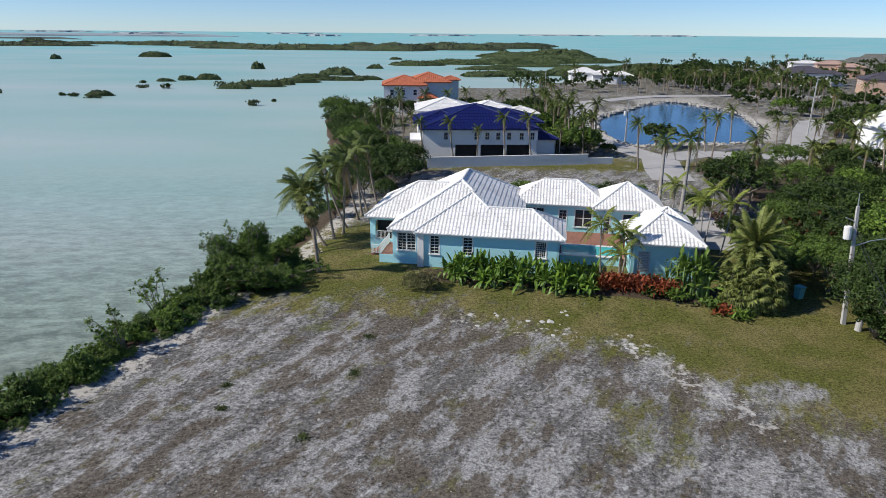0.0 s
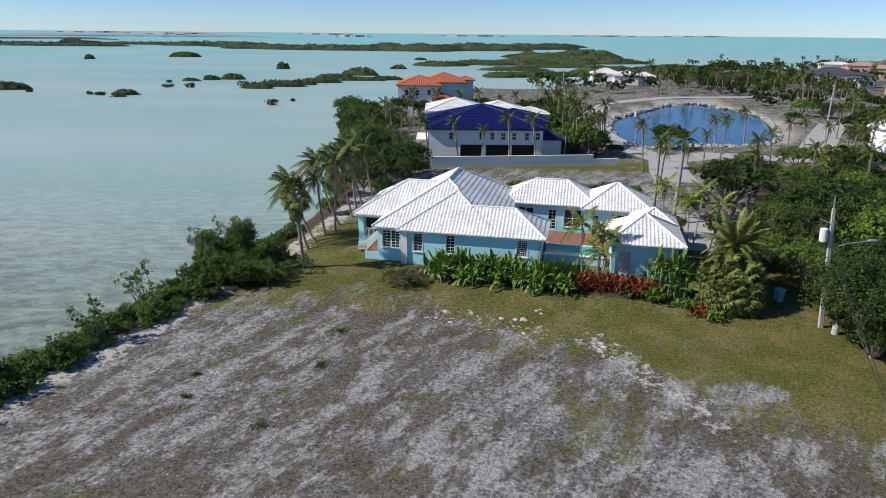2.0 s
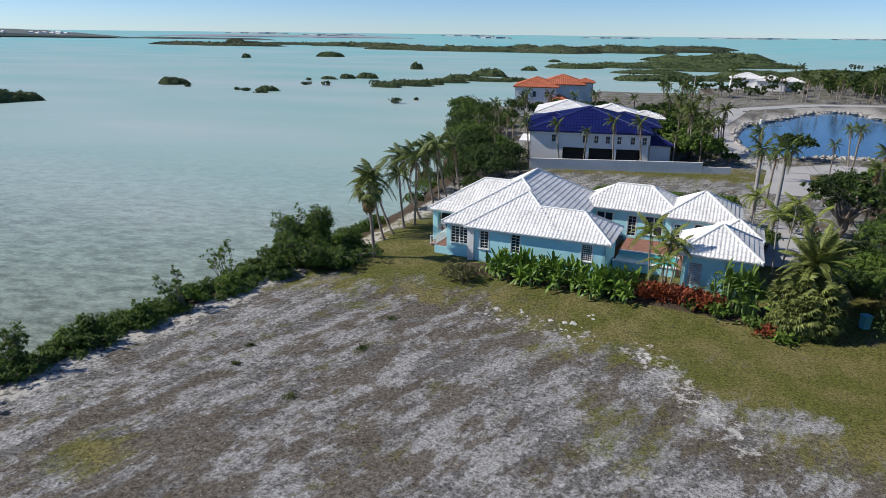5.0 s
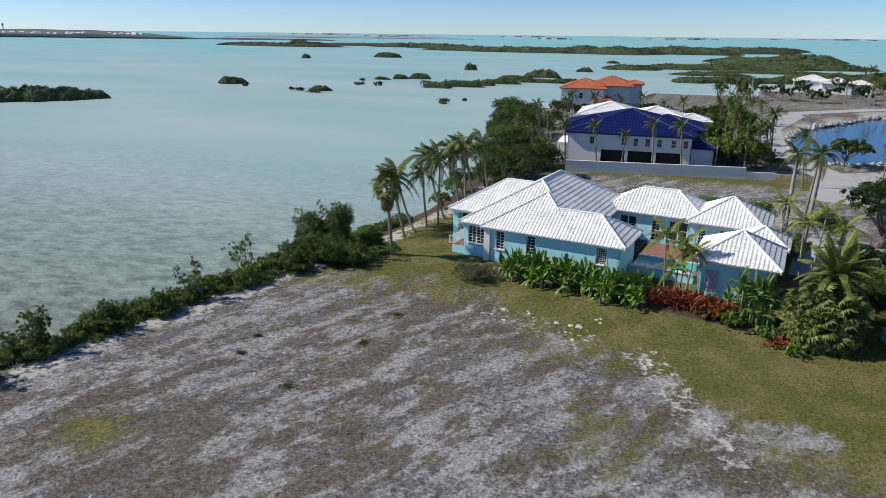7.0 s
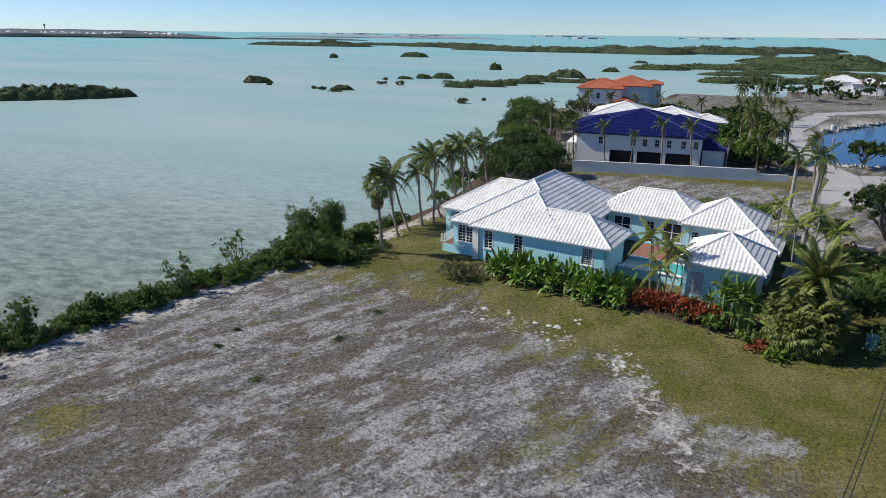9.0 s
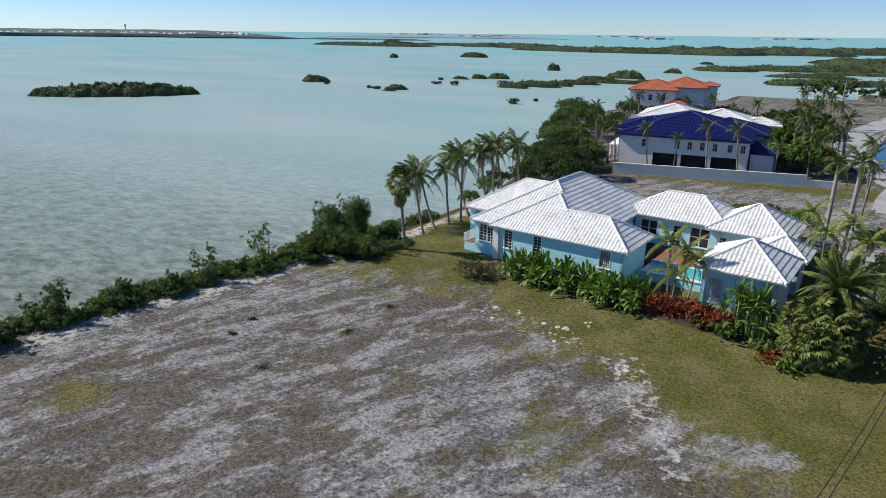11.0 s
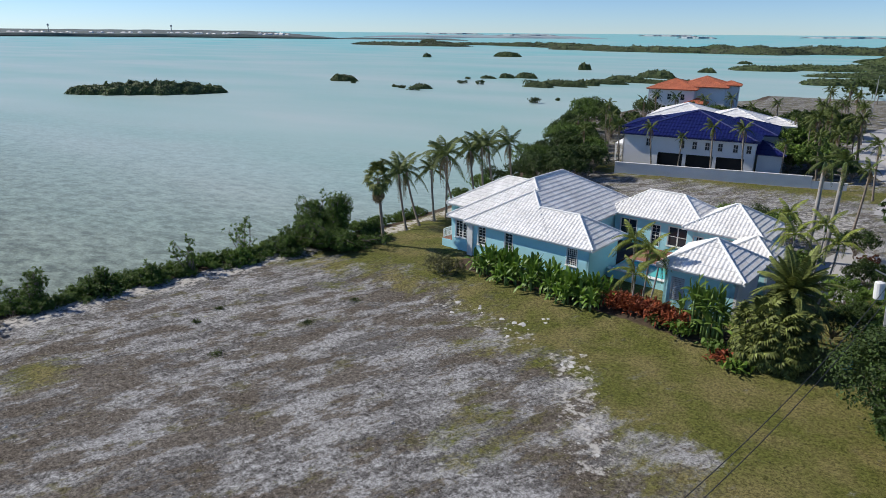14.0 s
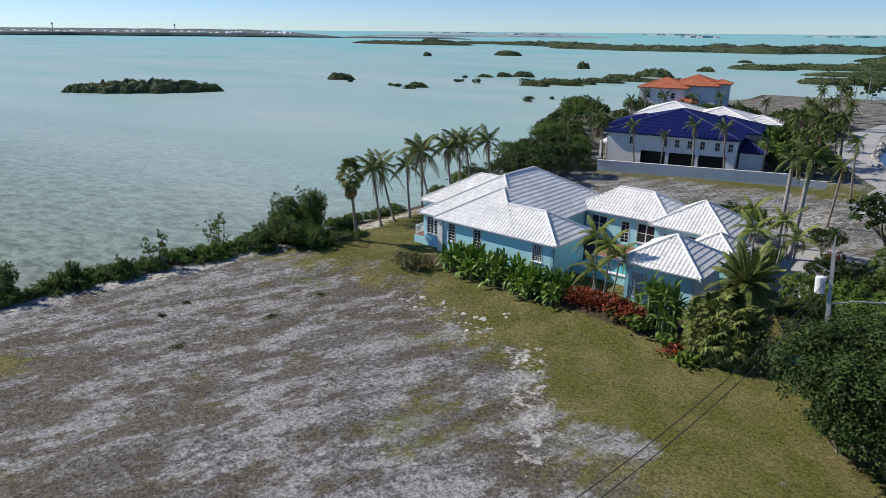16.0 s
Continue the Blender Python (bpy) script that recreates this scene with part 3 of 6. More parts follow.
def wall_run(name, p, q, z0, z1, openings, material, parent, thick=0.2):
    """A wall from p to q (plan), outside to the right of p to q, with openings (s0, s1, a, b) cut through."""
    p, q = Vector((*p, 0)), Vector((*q, 0))
    d = (q - p).normalized()
    length = (q - p).length
    m = Matrix(((d.x, -d.y, 0, p.x), (d.y, d.x, 0, p.y), (0, 0, 1, 0), (0, 0, 0, 1)))
    bm = bmesh.new()
    xs = [0, length] + [x for o in openings for x in o[:2]]
    zs = [z0, z1] + [z for o in openings for z in o[2:]]
    panel(bm, xs, zs, lambda x, z: not any(a < x < b and c < z < e for a, b, c, e in openings), 0, thick)
    ob = part(name, bm, material, parent)
    ob.matrix_basis = m
    return ob


def window(wall, s0, s1, a, b, cols=2, rows=3, mullions=(), deep=0.08, frame_mat=None, sill=True, surround=0.07):
    """A window in the wall's own axes: frame, panes, glazing bars and a sill."""
    fm = frame_mat or M["trim"]
    f, g = 0.055, 0.014
    edges = [s0] + list(mullions) + [s1]
    bars_x = [(s0, s0 + f), (s1 - f, s1)] + [(x - 0.06, x + 0.06) for x in mullions]
    bars_z = [(a, a + f), (b - f, b), ((a + b) / 2 - 0.025, (a + b) / 2 + 0.025)]
    for x0, x1 in zip(edges, edges[1:]):
        bars_x += [(x0 + (x1 - x0) * k / cols - g, x0 + (x1 - x0) * k / cols + g) for k in range(1, cols)]
    bars_z += [(a + (b - a) * k / (2 * rows) - g, a + (b - a) * k / (2 * rows) + g) for k in range(1, 2 * rows) if k != rows]
    bm = bmesh.new()
    on = lambda x, bars: any(p <= x <= q for p, q in bars)
    panel(bm, [x for p in bars_x for x in p], [z for p in bars_z for z in p], lambda x, z: on(x, bars_x) or on(z, bars_z), deep - 0.03, deep + 0.03)
    win = part("window", bm, fm, wall)
    for x0, x1 in zip(edges, edges[1:]):
        boxpart("pane", (x0 + 0.03, x1 - 0.03, deep - 0.006, deep + 0.006, a + 0.03, b - 0.03), M["glass"], win)
    if surround:
        bm = bmesh.new()
        g = surround
        panel(bm, [s0 - g, s0, s1, s1 + g], [a, b, b + g], lambda x, z: not (s0 < x < s1 and z < b), -0.025, 0.03)
        part("casing", bm, fm, win)
    if sill:
        boxpart("sill", (s0 - 0.12, s1 + 0.12, -0.10, deep - 0.03, a - 0.09, a), fm, win, bevel=0.012)
    return win


def railing(parent, p, q, z, h=0.9, step=0.13):
    p, q = Vector((*p, z)), Vector((*q, z))
    d = (q - p)
    n = max(2, int(d.length / step))
    rot = Matrix.Rotation(math.atan2(d.y, d.x), 4, "Z")
    rail = None
    for zz, w in ((h, 0.05), (0.1, 0.04)):
        bm = bmesh.new()
        bmesh.ops.create_cube(bm, size=1, matrix=Matrix.Translation((p + q) / 2 + Vector((0, 0, zz))) @ rot @ Matrix.Diagonal((d.length, w, 0.05, 1)))
        r2 = part("railing" if rail is None else "bottom_rail", bm, M["trim"], rail or parent)
        rail = rail or r2
    base = None
    for k in range(n + 1):
        pos = p.lerp(q, k / n)
        thick = 0.08 if k in (0, n) else 0.03
        if k in (0, n) or base is None:
            b = boxpart("post" if k in (0, n) else "baluster", (-thick / 2, thick / 2, -thick / 2, thick / 2, 0, h - 0.02), M["trim"], rail)
            if k not in (0, n):
                base = b
            b.matrix_basis = Matrix.Translation(pos)
        else:
            share("baluster", base, rail, Matrix.Translation(pos))
    return rail


PADZ = 0.55
EAVE, SLOPE = 3.72, 0.59
HOUSE = Matrix.Translation((-2.42, 53.43, 0)) @ Matrix.Rotation(radians(-9.6), 4, "Z")


def blue_house():
    h = thing("house", "single-storey turquoise stucco house with white barrel-tile hip roofs", "house", HOUSE)
    W = M["blue"]
    z0, z1 = PADZ - 0.5, EAVE - 0.16
    for u0, u1, v0, v1, starts, ridge in ((-2.43, 9.05, 0.48, 17.0, (0, .8, 0, 0), True), (0.0, 9.02, -0.02, 12.0, (0, .62, 1, 1), False), (3.0, 12.92, 0.0, 5.9, (1, 0, 0, 1), True),
                                          (-5.5, 6.0, 4.12, 12.8, (0, 1, 1, 0), True), (7.5, 17.3, 12.1, 18.5, (1, 0, 0, 1), True), (15.6, 22.6, 11.2, 18.0, (0, 0, 0, 0), True)):
        hip_roof(h, u0, u1, v0, v1, EAVE, SLOPE, M["tile"], M["trim"], starts=starts, ridge=ridge)
    # front wing
    f = wall_run("wall", (0.45, 0.4), (12.45, 0.4), z0, z1, [(0.95, 1.75, 1.75, 3.4), (3.85, 4.65, 1.75, 3.4), (10.0, 10.9, 1.95, 3.4)], W, h)
    window(f, 0.95, 1.75, 1.75, 3.4)
    window(f, 3.85, 4.65, 1.75, 3.4, sill=False)
    window(f, 10.0, 10.9, 1.95, 3.4, cols=5, rows=4)
    wall_run("wall", (12.45, 0.4), (12.45, 5.4), z0, z1, [], W, h)
    wall_run("wall", (12.45, 5.4), (8.5, 5.4), z0, z1, [], W, h)
    wall_run("wall", (0.45, 5.0), (0.45, 0.62), z0, z1, [], W, h)
    boxpart("pilaster", (0.28, 0.86, 0.22, 0.39, PADZ - 0.3, z1), M["trim"], h, "white painted corner pilaster")
    # bay beside the porch
    b = wall_run("wall", (-2.05, 0.9), (0.44, 0.9), z0, z1, [(0.45, 2.05, 1.75, 3.35)], W, h)
    window(b, 0.45, 2.05, 1.75, 3.35, mullions=(1.25,))
    wall_run("wall", (-2.05, 4.5), (-2.05, 1.11), z0, z1, [], W, h)
    # main block sides
    wall_run("wall", (8.5, 5.0), (8.5, 16.5), z0, z1, [], W, h)
    wall_run("wall", (8.5, 16.5), (-2.05, 16.5), z0, z1, [], W, h)
    wall_run("wall", (-2.05, 16.5), (-2.05, 12.4), z0, z1, [], W, h)
    # porch: a raised dark room behind a screened opening
    p = wall_run("wall", (-5.1, 4.5), (-2.06, 4.5), z0, z1, [(0.5, 2.95, 1.45, 3.35)], W, h)
    wall_run("wall", (-5.1, 12.4), (-5.1, 4.71), z0, z1, [(0.8, 3.2, 1.45, 3.35), (4.0, 6.4, 1.45, 3.35)], W, h)
    wall_run("wall", (-2.05, 12.4), (-5.1, 12.4), z0, z1, [], W, h)
    # screening whose near-black colour also carries the shade inside the porch
    boxpart("shade_sheet", (-4.8, -2.3, 6.0, 6.06, 1.3, 3.5), M["dark"], h, "near-black insect screening for the shade inside the porch")
    boxpart("porch_floor", (-4.88, -2.07, 4.72, 12.1, 1.2, 1.3), M["brick"], h, "brick-paved porch floor")
    railing(h, (-4.55, 4.6), (-2.2, 4.6), 1.45, 0.8)
    # terrace steps in front of the porch
    boxpart("terrace", (-3.3, -2.06, 0.95, 4.48, PADZ - 0.4, 1.22), W, h, "low turquoise terrace wall")
    boxpart("terrace_paving", (-3.25, -2.07, 1.0, 4.45, 1.224, 1.27), M["brick"], h, "worn red brick terrace paving")
    railing(h, (-3.2, 1.1), (-3.2, 4.3), 1.27, 0.85)
    for k in range(3):
        boxpart("step", (-4.5 + 0.3 * k, -3.31, 2.6, 4.2, PADZ - 0.3, 0.72 + 0.17 * k), M["brick"], h)
    railing(h, (-4.4, 2.5), (-3.4, 2.5), 0.75, 0.8)
    # rear wing along the courtyard
    r = wall_run("wall", (8.7, 12.55), (16.85, 12.55), z0, z1, [(0.6, 2.2, 1.6, 3.2), (3.7, 4.5, PADZ + 0.5, 3.1), (5.3, 7.0, 1.4, 3.2)], W, h)
    window(r, 0.6, 2.2, 1.6, 3.2, mullions=(1.4,), cols=1, rows=1)
    window(r, 3.7, 4.5, PADZ + 0.5, 3.1, cols=2, rows=3, sill=False)
    window(r, 5.3, 7.0, 1.4, 3.2, mullions=(6.15,), cols=1, rows=1)
    wall_run("wall", (16.85, 18.1), (8.7, 18.1), z0, z1, [], W, h)
    wall_run("wall", (16.85, 11.65), (16.85, 18.1), z0, z1, [], W, h)
    e = wall_run("wall", (16.0, 11.65), (22.15, 11.65), z0, z1, [(0.6, 1.4, PADZ + 0.5, 3.0), (2.6, 3.8, 1.6, 3.2)], W, h)
    window(e, 0.6, 1.4, PADZ + 0.5, 3.0, cols=2, rows=3, sill=False)
    window(e, 2.6, 3.8, 1.6, 3.2, cols=1, rows=1)
    wall_run("wall", (22.15, 11.65), (22.15, 17.6), z0, z1, [], W, h)
    wall_run("wall", (22.15, 17.6), (16.0, 17.6), z0, z1, [], W, h)
    # floor coloured near-black so that the rooms behind the windows look unlit
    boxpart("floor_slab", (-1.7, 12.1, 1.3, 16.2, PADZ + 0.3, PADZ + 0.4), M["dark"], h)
    return h


def pavilion(u, v, half, z, label, pier=0.55):
    h = thing("pavilion", label, "outbuilding", HOUSE)
    hip_roof(h, u - half, u + half, v - half, v + half, z, SLOPE, M["tile"], M["trim"])
    a = half - pier
    z0, z1 = PADZ - 0.5, z - 0.16
    w = wall_run("wall", (u - a, v - a), (u + a, v - a), z0, z1, [(0.55, 1.45, PADZ + 0.5, 2.9)], M["blue"], h)
    bm = bmesh.new()
    for k in range(16):
        zz = PADZ + 0.55 + k * 0.145
        box(bm, 0.58, 1.42, 0.02, 0.06, zz, zz + 0.11)
    box(bm, 0.5, 0.58, -0.02, 0.1, PADZ + 0.5, 2.9)
    box(bm, 1.42, 1.5, -0.02, 0.1, PADZ + 0.5, 2.9)
    part("shutter", bm, M["shutter"], w, "pale grey louvred shutter")["kind"] = "stuff"
    wall_run("wall", (u + a, v - a), (u + a, v + a), z0, z1, [], M["white_wall"], h)
    wall_run("wall", (u + a, v + a), (u - a, v + a), z0, z1, [], M["blue"], h)
    wall_run("wall", (u - a, v + a), (u - a, v - a), z0, z1, [], M["blue"], h)
    # near-black sheet stands in for the shade behind the shutter
    boxpart("backing", (u - a + 0.5, u + a - 0.5, v - a + 0.4, v - a + 0.45, z0, z1), M["dark"], h)
    return h


blue_house()
pavilion(21.0, 3.6, 3.15, EAVE, "square turquoise pavilion with white pyramid tile roof and grey shutter")
pavilion(22.3, 9.3, 2.1, 3.45, "small turquoise link pavilion with white pyramid tile roof")


# ---- plants ----
class Leaves:
    """Many small leaves gathered into one mesh."""

    def __init__(self, seed):
        self.rng = np.random.default_rng(seed)
        self.v, self.f = [], []

    def add(self, P, N, size, aspect=0.5, fold=0.15):
        """Diamond leaves at P facing about N."""
        r = self.rng
        n = len(P)
        N = N / np.maximum(np.linalg.norm(N, axis=1, keepdims=True), 1e-6)
        A = np.cross(N, r.normal(size=(n, 3)))
        A /= np.maximum(np.linalg.norm(A, axis=1, keepdims=True), 1e-6)
        B = np.cross(N, A)
        s = (size * r.uniform(0.6, 1.35, n))[:, None]
        quad = np.stack([P - A * s, P - B * s * aspect + N * s * fold, P + A * s, P + B * s * aspect + N * s * fold], 1)
        base = sum(len(x) for x in self.v)
        self.v.append(quad.reshape(-1, 3))
        self.f.append(base + np.arange(4 * n).reshape(-1, 4))

    def blob(self, c, rad, n, size, clump=0.35, aspect=0.5, low=-0.5, jitter=0.9):
        """Leaves in clumps round an uneven ellipsoid shell."""
        r = self.rng
        k = max(3, int(n / 26))
        D = r.normal(size=(k, 3))
        D /= np.linalg.norm(D, axis=1, keepdims=True)
        D[:, 2] = np.where(D[:, 2] > low, D[:, 2], -D[:, 2])
        rr = r.uniform(0.55, 1.08, k) ** 0.7
        C = np.array(c) + D * rr[:, None] * np.array(rad)
        idx = r.integers(0, k, n)
        cs = clump * min(rad) * r.uniform(0.5, 1.2, k)
        off = r.normal(size=(n, 3)) * 0.55
        P = C[idx] + off * cs[idx][:, None]
        N = D[idx] * 0.6 + off * 0.35 + r.normal(size=(n, 3)) * jitter * 0.6 + np.array([0, 0, 0.5])
        self.add(P, N, size, aspect)

    def make(self, name, material, parent=None, label=""):
        return mesh_object(name, np.concatenate(self.v).tolist(), np.concatenate(self.f).tolist(), material, parent, label=label)


def limb_path(a, b, bend, seed, n=5):
    r = random.Random(seed)
    a, b = Vector(a), Vector(b)
    side = Vector((r.uniform(-1, 1), r.uniform(-1, 1), r.uniform(0, 0.6))) * bend
    return [a.lerp(b, k / (n - 1)) + side * math.sin(math.pi * k / (n - 1)) for k in range(n)]


def tree(name, seed, h, spread, leaf, n=2600, size=0.16, trunk_h=0.35, blobs=9, label="", category="tree", thick=0.16, bare=0.0, flat=0.6, group="", wood="wood"):
    """A tree or large shrub: tapered trunk, limbs, and a crown of leaf clumps with gaps."""
    r = random.Random(seed)
    t = thing(name, label, category, group=group)
    L = Leaves(seed)
    top = Vector((r.uniform(-.15, .15) * spread, r.uniform(-.15, .15) * spread, h * trunk_h))
    verts, faces = tube(limb_path((0, 0, -0.3), top, 0.06 * h, seed), [thick, thick * .9, thick * .8, thick * .7, thick * .62], 8)
    mesh_object("trunk", verts, faces, M[wood], t, smooth=True)
    verts, faces = [], []
    for k in range(blobs):
        a = 2 * math.pi * (k + r.uniform(-.35, .35)) / blobs * 2.4
        d = spread * (0.15 + 0.62 * math.sqrt((k + 0.5) / blobs)) * r.uniform(.75, 1.1)
        zc = h * (0.86 - 0.40 * (d / spread) ** 1.6) * r.uniform(.85, 1.05)
        c = (d * math.cos(a), d * math.sin(a), zc)
        tube(limb_path(top * r.uniform(.6, 1), Vector(c) * 0.97, 0.1 * h, seed + k), [thick * .5, thick * .38, thick * .28, thick * .2, thick * .1], 5, verts, faces)
        if r.random() < bare:
            continue
        br = spread * r.uniform(.26, .42)
        L.blob(c, (br, br, br * flat), int(n / blobs), size)
    mesh_object("branchwork", verts, faces, M[wood], t, smooth=True)["kind"] = "stuff"
    L.make("crown", leaf, t)
    return t


def shrub(name, seed, h, spread, leaf, n=1400, size=0.13, label="", category="shrub", group="", blobs=6, aspect=0.55):
    r = random.Random(seed)
    t = thing(name, label, category, group=group)
    L = Leaves(seed)
    verts, faces = [], []
    for k in range(blobs):
        a, d = r.uniform(0, 6.28), spread * math.sqrt(r.random()) * 0.7
        hh = h * r.uniform(.55, 1.0)
        c = (d * math.cos(a), d * math.sin(a), hh * 0.6)
        tube(limb_path((c[0] * .3, c[1] * .3, -0.2), c, 0.15 * h, seed + k), [.05, .04, .035, .03, .02], 5, verts, faces)
        L.blob(c, (spread * .42, spread * .42, hh * .42), int(n / blobs), size, aspect=aspect, low=-0.8)
    mesh_object("branchwork", verts, faces, M["wood"], t)
    L.make("foliage", leaf, t)
    return t


def tufted(name, seed, h, spread, leaf, label, category="tree", stems=26, tufts=9, leaves=46, size=0.085, tuft=0.42, low=18, high=88, lean=(0, 0), group="", thick=0.07, start=.45):
    """Many stems fanning out from one base, each ending in a run of leafy tufts, so that the outline stays ragged."""
    r = random.Random(seed)
    t = thing(name, label, category, group=group)
    L = Leaves(seed)
    v, f = [], []
    for k in range(stems):
        a = 2.4 * k + r.uniform(-.4, .4)
        e = radians(low + (high - low) * ((k * .618) % 1) + r.uniform(-6, 6))
        reach = r.uniform(.72, 1.12) / math.sqrt((math.cos(e) / spread) ** 2 + (math.sin(e) / h) ** 2)
        tip = Vector((math.cos(a) * math.cos(e), math.sin(a) * math.cos(e), math.sin(e))) * reach + Vector((*lean, 0))
        tip.z = max(tip.z, .3)
        path = limb_path((r.uniform(-.12, .12) * spread, r.uniform(-.12, .12) * spread, -.2), tip, .10 * h, seed + k, 7)
        tube(path, [thick * (1 - .13 * i) for i in range(7)], 5, v, f)
        for j in range(tufts):
            q = start + (1 - start) * (j + r.random()) / tufts
            i = min(5, int(q * 6))
            c = path[i].lerp(path[i + 1], q * 6 - i)
            g = tuft * (1.1 - .35 * q)
            c = c + Vector((r.gauss(0, 1), r.gauss(0, 1), r.gauss(0, .7))) * g * .8
            tube([path[i], c], [.018, .008], 3, v, f, cap=False)
            L.blob(c, (g, g, g * .8), leaves, size, clump=.55, low=-.8, aspect=.45)
    mesh_object("branchwork", v, f, M["wood"], t, smooth=True)["kind"] = "stuff"
    L.make("crown", leaf, t)
    return t


def frond_mesh(name, length, droop, width, seed, leaflets=26, twist=0.5, rise=0.55):
    """One feather frond along +x from the origin: an arched rib with hanging leaflets."""
    r = random.Random(seed)
    path = []
    for k in range(9):
        s = k / 8
        path.append(Vector((length * (s - 0.12 * droop * s * s), 0, length * (rise * s - droop * s * s))))
    verts, faces = tube(path, [0.045 * (1 - 0.9 * k / 8) + 0.004 for k in range(9)], 4)
    for k in range(leaflets):
        s = 0.14 + 0.86 * (k + 0.5) / leaflets
        i = min(7, int(s * 8))
        p = path[i].lerp(path[i + 1], s * 8 - i)
        d = (path[i + 1] - path[i]).normalized()
        ll = width * math.sin(math.pi * min(1, 0.12 + s * 0.86)) ** 0.6 * r.uniform(.85, 1.1)
        for side in (-1, 1):
            out = (Vector((0, side, 0)) * 0.85 + d * 0.55 + Vector((0, 0, -twist * r.uniform(.5, 1.4)))).normalized()
            tip = p + out * ll + Vector((0, 0, -0.22 * ll))
            midp = p + out * ll * 0.5
            w = d * 0.038 * (length / 2.6)
            q = len(verts)
            verts += [p - w, p + w, midp + w * 1.1, midp - w * 0.9, tip]
            faces += [(q, q + 1, q + 2, q + 3), (q + 3, q + 2, q + 4)]
    me = bpy.data.meshes.new(name)
    me.from_pydata([tuple(v) for v in verts], [], faces)
    return me


def with_material(me, m):
    me.materials.append(m)
    return me


FRONDS = [with_material(frond_mesh("frond", 2.7, d, 0.62, s, rise=ri), M["palm"]) for s, (d, ri) in enumerate(((0.55, .65), (0.75, .6), (0.95, .55), (1.05, .4), (1.0, .2)))]
DRY = [with_material(frond_mesh("dry_frond", 2.3, d, 0.5, s + 20, 16, twist=1.2, rise=.1), M["palm_dry"]) for s, d in enumerate((1.0, 1.25))]


YELLOW = [with_material(frond_mesh("frond", 2.7, d, 0.62, s + 60, rise=ri), M["palm_yellow"]) for s, (d, ri) in enumerate(((0.55, .65), (0.75, .6), (0.95, .55), (1.05, .4), (1.0, .2)))]
STIFF = [with_material(frond_mesh("frond", 2.7, d, 0.5, s + 40, 34, rise=ri, twist=.25), M["fan"]) for s, (d, ri) in enumerate(((0.3, .75), (0.42, .7), (0.55, .6), (0.7, .45), (0.8, .25)))]


def palm(name, seed, h, lean, n=16, dry=3, scale=1.0, trunk_r=0.15, bark="bark", shaft=0.0, wind=(-0.45, 0.1), label="", group="", base=0.30, spreadout=1.0, joined=False, blades=None):
    """A feather palm: curved ringed trunk, fronds each a part. lean: offset of the crown from the base in metres."""
    r = random.Random(seed)
    t = thing(name, label, "palm tree", group=group)
    top = Vector((lean[0], lean[1], h))
    path, rad = [], []
    for k in range(15):
        s = k / 14
        e = s ** 1.0 * 0.35 + 0.65 * (1 - (1 - s) ** 1.8)
        path.append(Vector((lean[0] * e, lean[1] * e, -0.3 + (h + 0.3) * s)))
        rad.append((trunk_r + (base - trunk_r) * max(0, 1 - s * 7) ** 1.5) * (1 - 0.22 * s) * (1.04 if k % 2 else 0.97))
    v, f = tube(path, rad, 9)
    mesh_object("trunk", v, f, M[bark], t, smooth=True)
    if shaft:
        v, f = tube([top, top + Vector((0, 0, shaft * .5)), top + Vector((0, 0, shaft))], [trunk_r * .9, trunk_r * 1.0, trunk_r * .5], 8)
        mesh_object("crownshaft", v, f, M["crownshaft"], t, smooth=True)
        top = top + Vector((0, 0, shaft * 0.9))
    placed = []
    for k in range(n):
        a = 2.4 * k + r.uniform(-.25, .25)
        lvl = k / n
        mi = min(4, int(lvl * 5))
        tilt = 44 * (1 - lvl) ** 1.2 - 10 * lvl
        s = scale * r.uniform(.85, 1.12)
        d = Vector((math.cos(a) * spreadout, math.sin(a) * spreadout)) + Vector(wind)
        yaw = math.degrees(math.atan2(d.y, d.x))
        placed.append(("frond", (blades or FRONDS)[mi], Matrix.Translation(top) @ pose(0, 0, 0, r.uniform(-25, 25), -tilt, yaw) @ Matrix.Diagonal((s, s, s, 1))))
    for k in range(dry):
        s = scale * r.uniform(.8, 1.05)
        placed.append(("dry_frond", DRY[k % 2], Matrix.Translation(top - Vector((0, 0, .15))) @ pose(0, 0, 0, 0, r.uniform(25, 55), r.uniform(0, 360)) @ Matrix.Diagonal((s, s, s, 1))))
    if joined:          # far off, the crown is one part
        for kind, m in (("frond", "palm"), ("dry_frond", "palm_dry")):
            v, f = [], []
            for name_, me, mx in placed:
                if name_ == kind:
                    q = len(v)
                    v += [mx @ p.co for p in me.vertices]
                    f += [tuple(q + i for i in p.vertices) for p in me.polygons]
            if v:
                mesh_object("crown" if kind == "frond" else "dead_fronds", v, f, M[m], t)
    else:
        for kind, me, mx in placed:
            o = new(kind, me)
            o.parent = t
            o.matrix_basis = mx
    return t


def put(t, x, y, turn=0.0, s=1.0, sink=0.05, z=None):
    t.matrix_basis = pose(x, y, (ground_z(x, y) if z is None else z) - sink, 0, 0, turn) @ Matrix.Scale(s, 4)
    return t


def put_copy(t, x, y, turn=0.0, s=1.0, sink=0.05):
    c = copy_thing(t, Matrix())
    return put(c, x, y, turn, s, sink)


